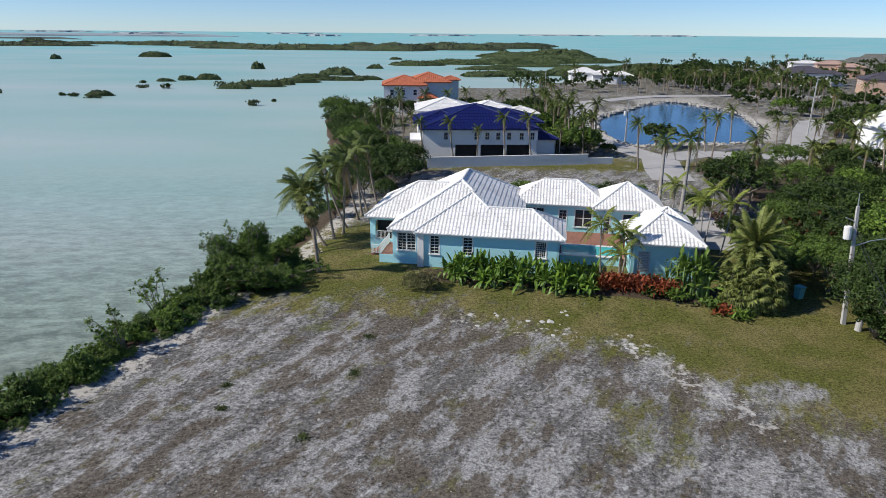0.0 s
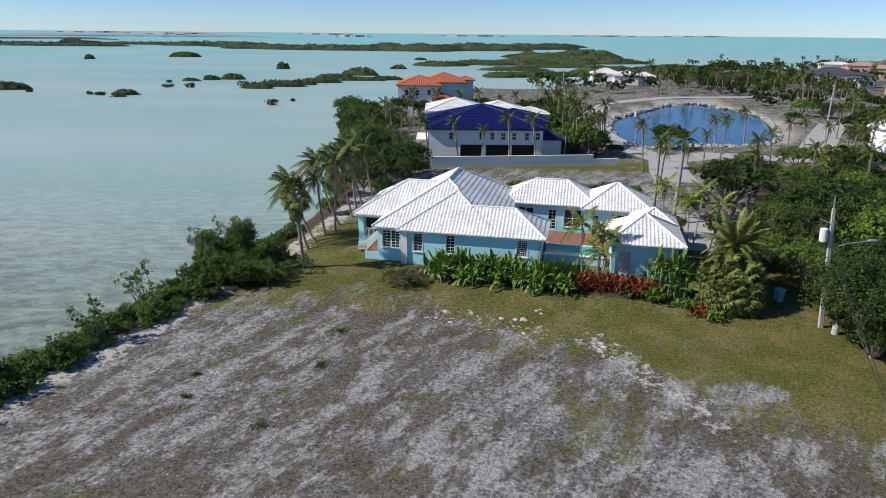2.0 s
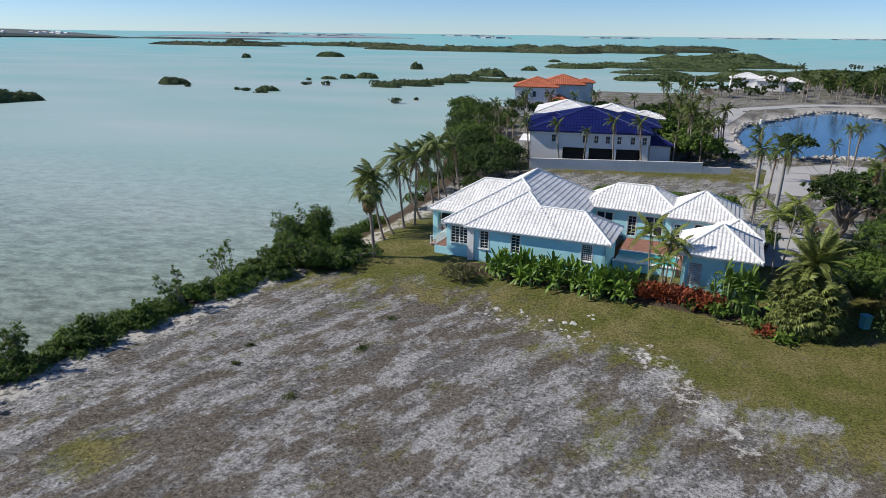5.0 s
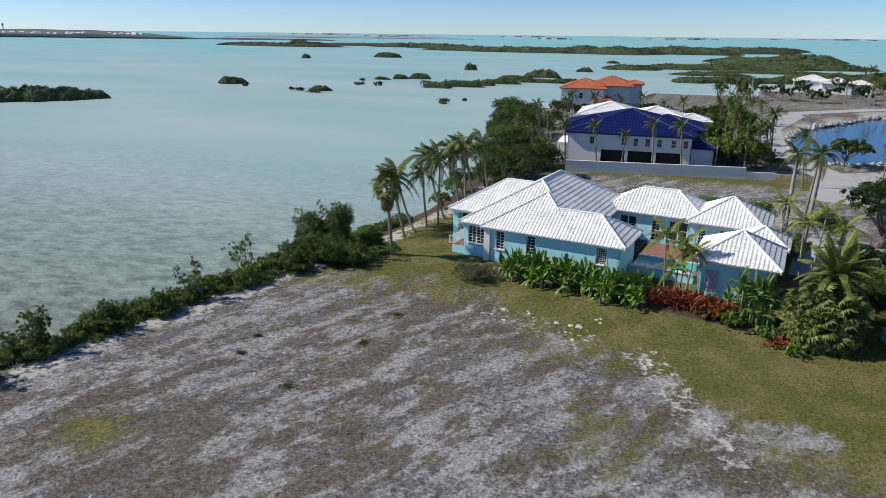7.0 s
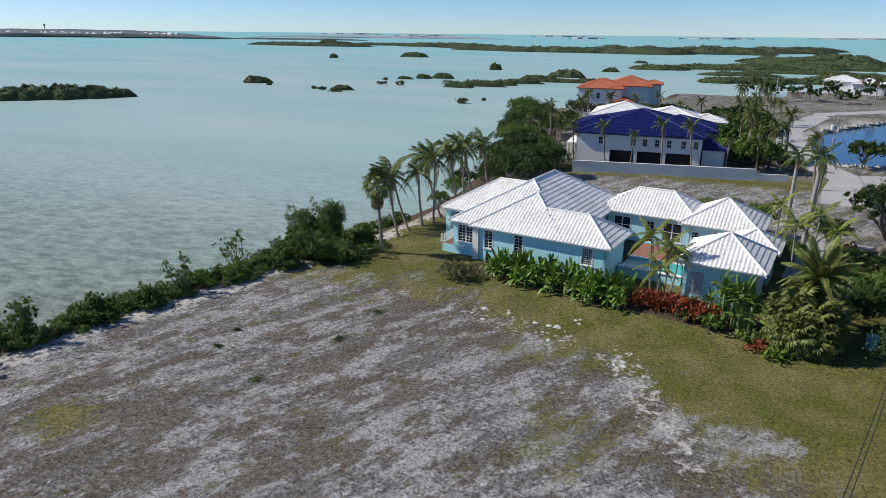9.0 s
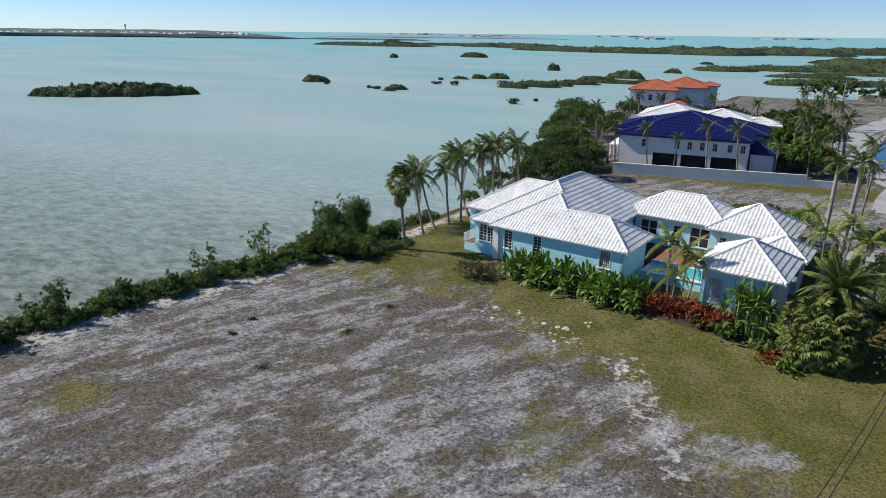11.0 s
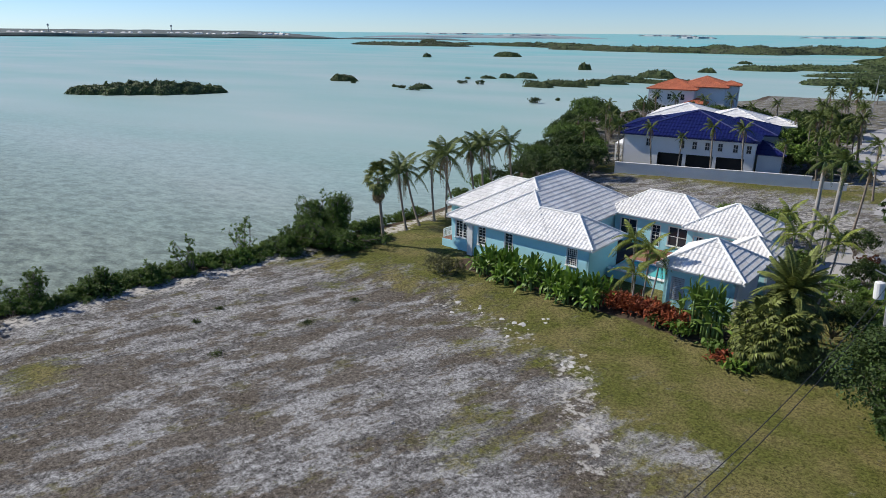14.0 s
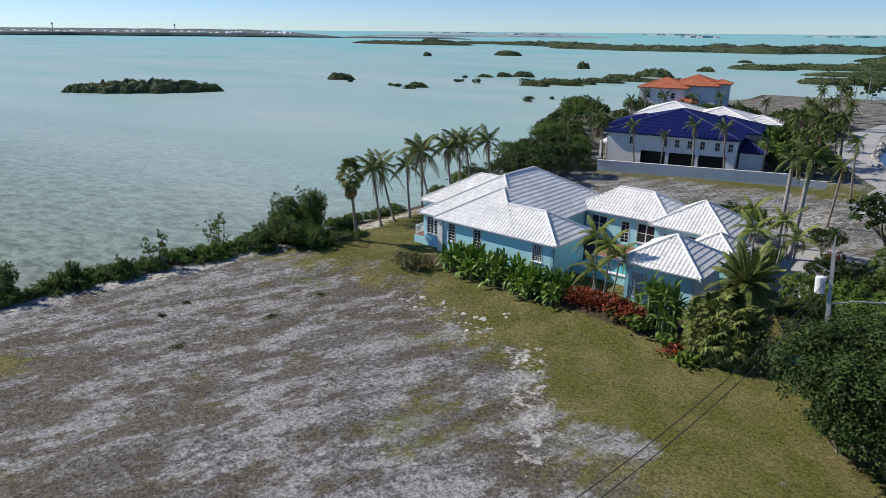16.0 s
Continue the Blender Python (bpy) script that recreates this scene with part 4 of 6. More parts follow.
# ---- other buildings, walls and the road ----
def far_house(name, label, x, y, turn, blocks, roof_mat, wall_mat, slope, windows=(), cap=None, w=0.45, bump=0.04, fascia=0.2, inset=0.5, base=0.0):
    """A hipped house: blocks (u0, u1, v0, v1, eave). windows: per block index, (s0, s1, a, b) on its front wall."""
    h = thing(name, label, "house", pose(x, y, base, 0, 0, turn))
    for k, (u0, u1, v0, v1, z) in enumerate(blocks):
        hip_roof(h, u0, u1, v0, v1, z, slope, roof_mat, cap or roof_mat, w=w, c=0.6, bump=bump, fascia=fascia)
        i = inset + 0.012 * k
        ops = [o[1:] for o in windows if o[0] == k]
        f = wall_run("wall", (u0 + i, v0 + i), (u1 - i, v0 + i), -0.5, z - 0.15, ops, wall_mat, h)
        for o in ops:
            if o[3] - o[2] < 1.9:
                window(f, *o, cols=2, rows=1, surround=0.08, sill=True)
            else:
                # added near-black sheet: the shade inside the opening as colour
                boxpart("shade_sheet", (o[0], o[1], 1.2, 1.25, o[2], o[3]), M["dark"], f, "near-black sheet for the shade inside an opening")
        wall_run("wall", (u1 - i, v0 + i), (u1 - i, v1 - i), -0.5, z - 0.15, [], wall_mat, h)
        wall_run("wall", (u1 - i, v1 - i), (u0 + i, v1 - i), -0.5, z - 0.15, [], wall_mat, h)
        side = [(2.0, 2.9, z - 2.2, z - 0.9), (5.0, 5.9, z - 2.2, z - 0.9)] if v1 - v0 > 9 else []
        l = wall_run("wall", (u0 + i, v1 - i), (u0 + i, v0 + i), -0.5, z - 0.15, side, wall_mat, h)
        for o in side:
            window(l, *o, cols=2, rows=1, surround=0.08)
    return h


NAVYCAP = mat("pale_navy_ridge", (0.045, 0.055, 0.17), (0.03, 0.04, 0.12), 0.5)

def navy_house():
    h = thing("house", "two-storey white stucco house with a navy blue metal hip roof", "house", pose(-3.7, 106.3, 0, 0, 0, 2.5))
    hip_roof(h, 0, 20, 0, 21, 5.1, 0.30, M["navy"], NAVYCAP, w=0.5, c=1.2, bump=0.04)
    hip_roof(h, -1.0, 9, 5.5, 16, 5.4, 0.30, M["navy"], NAVYCAP, w=0.5, c=1.2, bump=0.04)
    hip_roof(h, 12, 23.6, 2.5, 9.5, 3.15, 0.42, M["navy"], NAVYCAP, w=0.5, c=1.2, bump=0.04)
    hip_roof(h, 10, 22, 8, 20, 5.2, 0.30, M["navy"], NAVYCAP, w=0.5, c=1.2, bump=0.04)
    ops = [(4.0, 4.7), (9.0, 9.7), (10.8, 11.5), (12.6, 13.3), (14.4, 15.1), (16.5, 17.2), (18.3, 19.0)]
    low = [(5.9, 9.6), (10.1, 13.9), (14.4, 18.2)]
    f = wall_run("wall", (0.5, 0.5), (19.5, 0.5), -0.5, 4.95, [(a - .5, b - .5, 3.3, 4.5) for a, b in ops] + [(a - .5, b - .5, 0.2, 2.5) for a, b in low], M["white_wall"], h)
    for a, b in ops:
        window(f, a - .5, b - .5, 3.3, 4.5, cols=2, rows=1, surround=0.06)
    for a, b in low:
        # added near-black sheet in place of the unlit ground-floor interior
        boxpart("shade_sheet", (a - .5, b - .5, 1.4, 1.45, -0.3, 2.6), M["dark"], f, "near-black sheet for the shade in a ground-floor opening")
    wall_run("wall", (19.5, 0.5), (19.5, 20.5), -0.5, 4.95, [], M["white_wall"], h)
    wall_run("wall", (19.5, 20.5), (0.5, 20.5), -0.5, 4.95, [], M["white_wall"], h)
    l = wall_run("wall", (0.5, 20.5), (0.5, 0.5), -0.5, 4.95, [(3, 4, 3.2, 4.5), (7, 8, 3.2, 4.5)], M["white_wall"], h)
    window(l, 3, 4, 3.2, 4.5)
    window(l, 7, 8, 3.2, 4.5)
    wall_run("wall", (19.8, 3.0), (23.1, 3.0), -0.5, 3.0, [], M["white_wall"], h)
    wall_run("wall", (23.1, 3.0), (23.1, 9.0), -0.5, 3.0, [], M["white_wall"], h)
    # glazed balcony on the sea side
    boxpart("balcony", (-1.6, 0.28, 4.0, 12.0, 2.6, 2.8), M["white_wall"], h)
    for v in (4.1, 7.9, 11.7):
        boxpart("column", (-1.55, -1.3, v, v + 0.25, -0.3, 2.6), M["white_wall"], h)
    return h


navy_house()
far_house("house", "large white villa with terracotta hip roofs near the water", -15.2, 167.0, 4, [(0, 11.5, 0, 13, 7.4), (6.5, 18, 4, 18, 7.9), (15.5, 20.5, 7, 12, 8.3), (9, 14, -1.5, 6, 4.4)],
          M["red"], M["white_wall"], 0.36, [(0, 1.6, 2.5, 4.9, 6.3), (0, 4.4, 5.3, 4.9, 6.3), (0, 7.4, 8.3, 4.9, 6.3), (0, 1.6, 2.5, 1.4, 3.0), (0, 4.4, 5.3, 1.4, 3.0)], w=0.5, bump=0.06)
far_house("house", "white rendered house with white metal hip roofs", -5.2, 127.5, 3, [(0, 12.5, 1, 15, 5.4), (9.5, 20.5, 0, 12, 5.3), (18, 25, 3, 10, 4.8)], M["tile"], M["white_wall"], 0.32, w=0.6, bump=0.02)
far_house("house", "distant white-roofed house among palm trees", 54, 286, -6, [(0, 13, 0, 12, 4.2), (9, 20, -3, 8, 3.8), (18, 27, 1, 10, 3.4)], M["tile"], M["white_wall"], 0.36, w=1.0)
far_house("house", "tan stucco villa with a pale tile roof", 191, 345, -20, [(0, 15, 0, 11, 6.4), (9, 22, -4, 6, 5.4)], mat("pale_pink_tile", (0.48, 0.33, 0.27), (0.40, 0.27, 0.22), 0.8, 0.5), M["tan_wall"], 0.30, w=1.0)
far_house("house", "white flat-topped villa beyond the palms", 186, 360, -15, [(0, 16, 0, 12, 6.2)], M["tile"], M["white_wall"], 0.2, w=1.0)
far_house("house", "house with a dark slate hip roof", 143, 283, -12, [(0, 20, 0, 15, 5.2), (14, 26, 3, 12, 4.6)], M["grey_roof"], M["white_wall"], 0.34, w=1.0)
far_house("house", "house with a dark slate hip roof and pale walls", 151, 240, -20, [(0, 19, 0, 14, 5.4), (12, 26, -4, 8, 4.8)], M["grey_roof"], M["tan_wall"], 0.34, w=1.0)
far_house("house", "white gabled house behind tropical trees", 72, 104, 10, [(0, 10, 0, 9, 5.8)], M["tile"], M["white_wall"], 0.8, w=0.6)

# white garden wall of the neighbour
gw = thing("garden_wall", "long white rendered garden wall with a flat coping", "wall", pose(-2.3, 100.0, 0, 0, 0, 9.2))
boxpart("wall", (0, 26.2, 0, 0.25, -0.6, 1.55), M["white_wall"], gw)
boxpart("coping", (-0.05, 26.25, -0.06, 0.31, 1.554, 1.66), M["trim"], gw, bevel=0.015)
boxpart("end_pier", (26.25, 30.5, 0.02, 0.24, -0.6, 1.0), M["white_wall"], gw)


def strip(name, pts, width, lift, material, label, category, kind="structure", z=None):
    """A flat strip along a line in plan, laid on the ground."""
    P = [Vector(p) for p in pts]
    fine = []
    for a, b in zip(P, P[1:]):
        n = max(1, int((b - a).length / 2.0))
        fine += [a.lerp(b, k / n) for k in range(n)]
    fine.append(P[-1])
    verts, faces = [], []
    for i, p in enumerate(fine):
        d = (fine[min(i + 1, len(fine) - 1)] - fine[max(i - 1, 0)]).normalized()
        nrm = Vector((-d.y, d.x))
        row = [p + nrm * width / 2 * s for s in (1, 0.33, -0.33, -1)]
        zz = max(ground_z(q.x, q.y) for q in row) + lift
        for q in row:
            verts.append((q.x, q.y, zz))
        verts += [(row[0].x, row[0].y, zz - 0.4), (row[3].x, row[3].y, zz - 0.4)]
    for i in range(len(fine) - 1):
        q = 6 * i
        for k in range(3):
            faces.append((q + k, q + k + 1, q + k + 7, q + k + 6))
        faces.append((q + 4, q, q + 6, q + 10))
        faces.append((q + 3, q + 5, q + 11, q + 9))
    ob = mesh_object(name, verts, faces, material, smooth=False)
    return tagged(ob, label, category, kind=kind)


strip("road", [(33.5, 92), (34.6, 100), (37, 110), (46, 115), (58, 112), (75, 118), (110, 135)], 6.0, 0.03, M["road"], "pale grey asphalt lane", "road")
strip("road", [(37, 108), (33, 122), (31, 140), (33, 165), (45, 205), (70, 226), (100, 232), (160, 228)], 5.5, 0.05, M["road"], "pale asphalt lane round the basin", "road")
strip("driveway", [(26.0, 59), (27.5, 66), (30.5, 74)], 5.0, 0.04, M["road"], "grey asphalt driveway beside the house", "driveway")
strip("road", [(64, 116), (78, 140), (90, 160), (110, 170)], 6.0, 0.06, M["road"], "pale asphalt lane along the basin", "road")

# courtyard: pool terrace and its wall
court = thing("pool_terrace", "brick pool terrace with a low turquoise retaining wall", "terrace", HOUSE)
boxpart("terrace_slab", (12.6, 22.0, 3.82, 11.5, PADZ - 0.5, PADZ + 0.62), M["brick"], court, "red brick paving")
boxpart("retaining_wall", (12.6, 17.8, 3.5, 3.8, PADZ - 0.6, PADZ + 0.74), M["blue"], court, "turquoise stucco wall")
boxpart("coping", (12.55, 17.85, 3.42, 3.88, PADZ + 0.744, PADZ + 0.82), M["trim"], court, "white coping", bevel=0.012)
POOLM = water_material("pool_water", (0.06, 0.42, 0.42), (0.06, 0.42, 0.42), (0.08, 0.46, 0.45), deep=True)
boxpart("pool_basin", (12.7, 17.75, 3.9, 6.75, PADZ + 0.4, PADZ + 0.70), M["bin"], court, "teal tiled pool edge")
boxpart("pool_water", (12.8, 17.65, 4.0, 6.65, PADZ + 0.5, PADZ + 0.715), POOLM, court, "clear turquoise pool water")


boxpart("pool_coping", (12.6, 17.9, 6.76, 7.1, PADZ + 0.5, PADZ + 0.74), M["trim"], court, "white pool coping", bevel=0.012)


# ---- plants near the house ----
rnd = random.Random(7)


def paddle_mesh(name, length, width, droop, seed):
    """One banana leaf along +x: stalk, arched midrib, folded torn blade."""
    r = random.Random(seed)
    verts, faces = [], []
    n = 9
    tube([(0, 0, 0), (length * .15, 0, length * .13), (length * .28, 0, length * .22)], [0.03, 0.025, 0.02], 4, verts, faces)
    q = len(verts)
    for k in range(n):
        s = k / (n - 1)
        x = length * (0.24 + 0.76 * s)
        z = length * (0.19 + 0.55 * s - droop * s * s)
        w = width * math.sin(math.pi * (0.08 + 0.9 * s)) ** 0.55
        if k == n - 1:
            w *= 0.15
        e = r.uniform(-.06, .06)
        verts += [Vector((x + e, -w, z + 0.22 * w)), Vector((x, 0, z)), Vector((x - e, w, z + 0.22 * w))]
    for k in range(n - 1):
        for j in range(2):
            a = q + 3 * k + j
            faces.append((a, a + 1, a + 4, a + 3))
    me = bpy.data.meshes.new(name)
    me.from_pydata([tuple(v) for v in verts], [], faces)
    me.shade_smooth()
    return me


PADDLES = [with_material(paddle_mesh("leaf", 1.9, 0.21, d, k), M["banana"]) for k, d in enumerate((0.12, 0.3, 0.55, 0.95))]


NARROW = [with_material(paddle_mesh("leaf", 1.9, 0.17, d, k + 9), M["leaf"]) for k, d in enumerate((0.2, 0.4, 0.65, 0.9))]


def paddle_clump(name, seed, h, stems, leaves, label, category, group="", s=1.0, blades=None, spread=0.5, up=1.0):
    r = random.Random(seed)
    t = thing(name, label, category, group=group)
    for k in range(stems):
        x, y = r.uniform(-spread, spread), r.uniform(-spread, spread)
        hh = h * r.uniform(.2, .7)
        v, f = tube([(x, y, -.2), (x, y, hh * .5), (x * 1.1, y * 1.1, hh)], [.1, .085, .05], 7)
        mesh_object("stem", v, f, M["crownshaft"], t, smooth=True)
        for j in range(leaves):
            o = new("leaf", (blades or PADDLES)[min(3, int(j / leaves * 4))])
            o.parent = t
            sc = s * r.uniform(.75, 1.1)
            tilt = up * (62 * (1 - j / leaves)) - 8 + r.uniform(-22, 18)
            o.matrix_basis = Matrix.Translation((x * 1.1, y * 1.1, hh * (1 - .25 * j / leaves))) @ pose(0, 0, 0, r.uniform(-30, 30), -tilt, 2.4 * 57.3 * j + r.uniform(-30, 30)) @ Matrix.Diagonal((sc, sc, sc, 1))
    return t


BAN = "banana-like clump with broad glossy green leaves beside the house wall"
for k in range(15):
    s = k / 14
    x, y = 0.9 + 11.2 * s + rnd.uniform(-.3, .3), 51.6 - 2.9 * s + rnd.uniform(-.7, .5)
    put(paddle_clump("banana_plant", 300 + k, 1.9, 6, 8, BAN, "banana plant", "banana row along the house", 0.60, up=.95), x, y)
for k in range(7):
    x, y = 1.5 + 1.6 * k + rnd.uniform(-.3, .3), 49.9 - .42 * k + rnd.uniform(-.4, .3)
    put(paddle_clump("banana_plant", 330 + k, 1.4, 5, 8, BAN, "banana plant", "banana row along the house", 0.52, up=.9), x, y)
for k in range(4):
    put(paddle_clump("bird_of_paradise", 350 + k, 4.4 - .6 * (k % 2), 7, 7, "tall bird-of-paradise clump with narrow upright leaves", "shrub", "tall clumps beside the pavilion", 0.7, blades=NARROW, up=1.1), 18.4 + .75 * k, 47.8 - .3 * k)


def strap_shrub(name, seed, h, n, material, label, category, group="", wide=0.07, spread=0.8):
    """A bush of strap-like leaves on short stems."""
    r = np.random.default_rng(seed)
    t = thing(name, label, category, group=group)
    v, f = [], []
    for k in range(n):
        a, e = r.uniform(0, 6.28), r.uniform(.15, 1.4)
        c = Vector((r.normal() * spread * .45, r.normal() * spread * .45, h * r.uniform(.1, .75)))
        d = Vector((math.cos(a) * math.cos(e), math.sin(a) * math.cos(e), math.sin(e)))
        side = d.cross(Vector((0, 0, 1))).normalized() * wide * r.uniform(.7, 1.3)
        ln = 0.5 * r.uniform(.7, 1.3)
        q = len(v)
        v += [c - side * .4, c + side * .4, c + d * ln * .6 + side, c + d * ln * .6 - side, c + d * ln - Vector((0, 0, .12))]
        f += [(q, q + 1, q + 2, q + 3), (q + 3, q + 2, q + 4)]
    mesh_object("foliage", v, f, material, t)
    vs, fs = [], []
    for k in range(6):
        a = k * 1.05
        tube([(0.1 * math.cos(a), 0.1 * math.sin(a), -.15), (.4 * spread * math.cos(a), .4 * spread * math.sin(a), h * .6)], [.03, .02], 5, vs, fs)
    mesh_object("branchwork", vs, fs, M["wood"], t)
    return t


for k in range(9):
    put(strap_shrub("croton", 400 + k, 1.5, 260, M["croton"], "copper-red croton bush beside the terrace wall", "shrub", "copper bushes"), 13.0 + .62 * k, 48.9 - .17 * k + rnd.uniform(-.3, .3))
for x, y, m, lab, h in ((21.3, 44.8, "croton", "small red bromeliad clump at the lawn edge", .6), (22.0, 44.2, "leaf_light", "small yellow-green ground plant at the lawn edge", .6),
                        (18.2, 46.6, "leaf_light", "leafy light green clump at the lawn edge", 1.2), (20.6, 45.6, "leaf", "low green border plant", .7), (16.6, 47.6, "leaf_dark", "dark green border plant", .9)):
    put(strap_shrub("border_plant", int(x * 10), h, 160, M[m], lab, "shrub", wide=.09), x, y)
lawn_bush = shrub("lawn_bush", 77, 1.8, 1.8, leaf_mat("olive_twiggy_leaf", (0.17, 0.165, 0.065), (0.09, 0.088, 0.035)), 3600, .07, "sparse olive-brown bush on the lawn", blobs=7)
put(lawn_bush, -1.7, 48.7)

ARE = "slender courtyard palm with arching yellow-green fronds"
for k, (x, y, h, lx) in enumerate(((13.6, 51.8, 4.0, -.3), (14.6, 50.4, 3.9, .2), (15.0, 51.0, 3.0, .4), (24.0, 57.0, 4.8, -.3), (25.2, 59.5, 5.2, .4), (26.0, 57.6, 4.4, .6), (22.8, 62.5, 5.0, .2), (14.2, 48.8, 2.4, .1))):
    put(palm("courtyard_palm", 500 + k, h, (lx, .1), n=10, dry=1, scale=.72, trunk_r=.075, bark="royal", shaft=.5, base=.12, blades=YELLOW, label=ARE, group="palms in the courtyard"), x, y)


def fan_mesh(name, seed, r0=0.85):
    r = random.Random(seed)
    verts, faces = tube([(0, 0, 0), (.5, 0, .12), (.95, 0, .05)], [.02, .018, .015], 4)
    c = Vector((.95, 0, .05))
    for k in range(15):
        a = radians(-115 + 230 * k / 14)
        d = Vector((math.cos(a), math.sin(a), 0))
        sd = Vector((-d.y, d.x, 0)) * .095
        ln = r0 * r.uniform(.85, 1.1)
        q = len(verts)
        verts += [c, c + d * ln * .55 + sd + Vector((0, 0, .05)), c + d * ln * .55 - sd + Vector((0, 0, .02)), c + d * ln * .9 + Vector((0, 0, -.38 * r.uniform(.6, 1.3)))]
        faces += [(q, q + 2, q + 1), (q + 1, q + 2, q + 3)]
    me = bpy.data.meshes.new(name)
    me.from_pydata([tuple(v) for v in verts], [], faces)
    return me


FANS = [with_material(fan_mesh("fan_leaf", k), M["fan"]) for k in range(3)]


def fan_palm(seed, h, n, label, s=1.0, trunk=True, dome=1.0):
    r = random.Random(seed)
    t = thing("fan_palm", label, "palm tree")
    v, f = tube([(0, 0, -.2), (.05, 0, h * .5), (0, .05, h)], [.16, .13, .12], 8)
    mesh_object("trunk", v, f, M["bark"], t, smooth=True)
    for k in range(n):
        o = new("fan_leaf", FANS[k % 3])
        o.parent = t
        lv = k / n
        sc = s * r.uniform(.8, 1.15)
        o.matrix_basis = Matrix.Translation((0, 0, h * (1 - .45 * lv * dome))) @ pose(0, 0, 0, r.uniform(-25, 25), -60 + 105 * lv, 137.5 * k + r.uniform(-15, 15)) @ Matrix.Diagonal((sc, sc, sc, 1))
    return t


for k, (x, y, h, s) in enumerate(((23.2, 46.2, 3.0, 1.15), (24.4, 45.7, 2.8, 1.15), (22.2, 46.4, 2.4, 1.0), (23.5, 45.2, 2.0, 1.05), (25.2, 46.4, 2.6, 1.1), (24.0, 47.2, 3.2, 1.15), (22.6, 45.4, 1.6, .95), (24.8, 45.2, 1.7, .95))):
    put(fan_palm(520 + k, h, 46, "clumping fan palm with drooping pale green fans at the lawn edge", s * .74, dome=1.4), x, y)
date = palm("date_palm", 540, 3.9, (.1, 0), n=40, dry=2, scale=1.05, trunk_r=.3, base=.38, wind=(0, 0), blades=STIFF, label="stocky date palm with long stiff arching fronds")
put(date, 24.3, 48.0)
put(fan_palm(560, 3.0, 26, "silvery fan palm among the trees", 1.4), 59.5, 101.0)


# ---- street furniture ----
def utility_pole(x, y, h, label, lamp=True, lean=0):
    t = thing("utility_pole", label, "utility pole", pose(x, y, ground_z(x, y), 0, lean, 0))
    bm = bmesh.new()
    box(bm, -.14, .14, -.12, .12, -.5, h)
    for v in bm.verts:
        k = 1 - .35 * max(0, v.co.z) / h
        v.co.x *= k
        v.co.y *= k
    part("pole", bm, M["concrete"], t)
    v, f = tube([(-.05, 0, h - 1.1), (-.75, 0, h - .75)], [.04, .04], 6)
    mesh_object("bracket", v, f, M["steel"], t)
    v, f = tube([(0, 0, h - .1), (0, 0, h + .9)], [.05, .03], 6)
    mesh_object("insulator", v, f, M["steel"], t)
    if lamp:
        v, f = tube([(-.48, .02, h - 2.35), (-.48, .02, h - 2.3), (-.48, .02, h - 1.5), (-.48, .02, h - 1.42), (-.48, .02, h - 1.36)], [.22, .26, .26, .25, .1], 14)
        tr = mesh_object("transformer", v, f, M["trim"], t, label="white cylindrical transformer")
        for a in (-.1, .1):
            v, f = tube([(-.48 + a, .02, h - 1.4), (-.48 + a, .02, h - 1.15)], [.03, .02], 6)
            mesh_object("bushing", v, f, M["wood"], tr)
        v, f = tube([(.1, 0, h - 2.9), (1.2, 0, h - 2.6), (2.6, 0, h - 2.5)], [.045, .04, .035], 8)
        arm = mesh_object("lamp_arm", v, f, M["steel"], t)
        v, f = tube([(2.5, 0, h - 2.5), (2.7, 0, h - 2.48), (3.1, 0, h - 2.5), (3.2, 0, h - 2.52)], [.05, .13, .12, .04], 8)
        mesh_object("lamp_head", v, f, M["steel"], arm)
        v, f = tube([(.19, 0, 0), (.17, 0, 3.0), (.16, 0, h - 3.2)], [.04, .04, .04], 6)
        mesh_object("conduit", v, f, M["steel"], t)
    return t


utility_pole(29.4, 43.4, 8.9, "square concrete utility pole with transformer and street lamp arm", lean=-4.8)
utility_pole(36.5, 130, 8.6, "distant concrete utility pole with transformer")
utility_pole(33.3, 217, 8.5, "far grey utility pole", False)
utility_pole(76.6, 137, 11.0, "tall wooden-grey utility pole among palms", False)
utility_pole(15.0, 2.0, 9.0, "square concrete utility pole", False)


def cable(a, b, sag, r=0.014):
    a, b = Vector(a), Vector(b)
    path = [a.lerp(b, k / 24) - Vector((0, 0, 4 * sag * (k / 24) * (1 - k / 24))) for k in range(25)]
    v, f = tube(path, [r] * 25, 5)
    tagged(mesh_object("overhead_cable", v, f, M["cable"]), "thin black overhead cable hung between poles", "cable", "overhead cables")


for z, dx in ((7.6, 0.0), (7.0, 0.15)):
    cable((28.75 + dx, 43.4, z), (15 + dx, 2, z - .3), 3.0 + .1 * dx, .02)
for z, dx in ((9.8, 0), (8.3, -.6), (7.2, 0)):
    cable((28.7 + dx, 43.4, z), (36.5 + dx, 130, z - .6), 1.6)
bin_ = thing("wheelie_bin", "turquoise plastic wheeled bin on the lawn edge", "bin", pose(27.9, 47.0, ground_z(27.9, 47.0), 0, 0, 20))
bm = bmesh.new()
box(bm, -.28, .28, -.3, .3, .06, .98, .03)
for v in bm.verts:
    v.co.x *= .85 + .15 * v.co.z
    v.co.y *= .82 + .18 * v.co.z
part("body", bm, M["bin"], bin_)
boxpart("lid", (-.31, .31, -.36, .33, .985, 1.07), M["bin"], bin_, bevel=.025)
for sx in (-.27, .27):
    v, f = tube([(sx - .03, .28, .1), (sx + .03, .28, .1)], [.1, .1], 10)
    mesh_object("wheel", v, f, M["cable"], bin_)
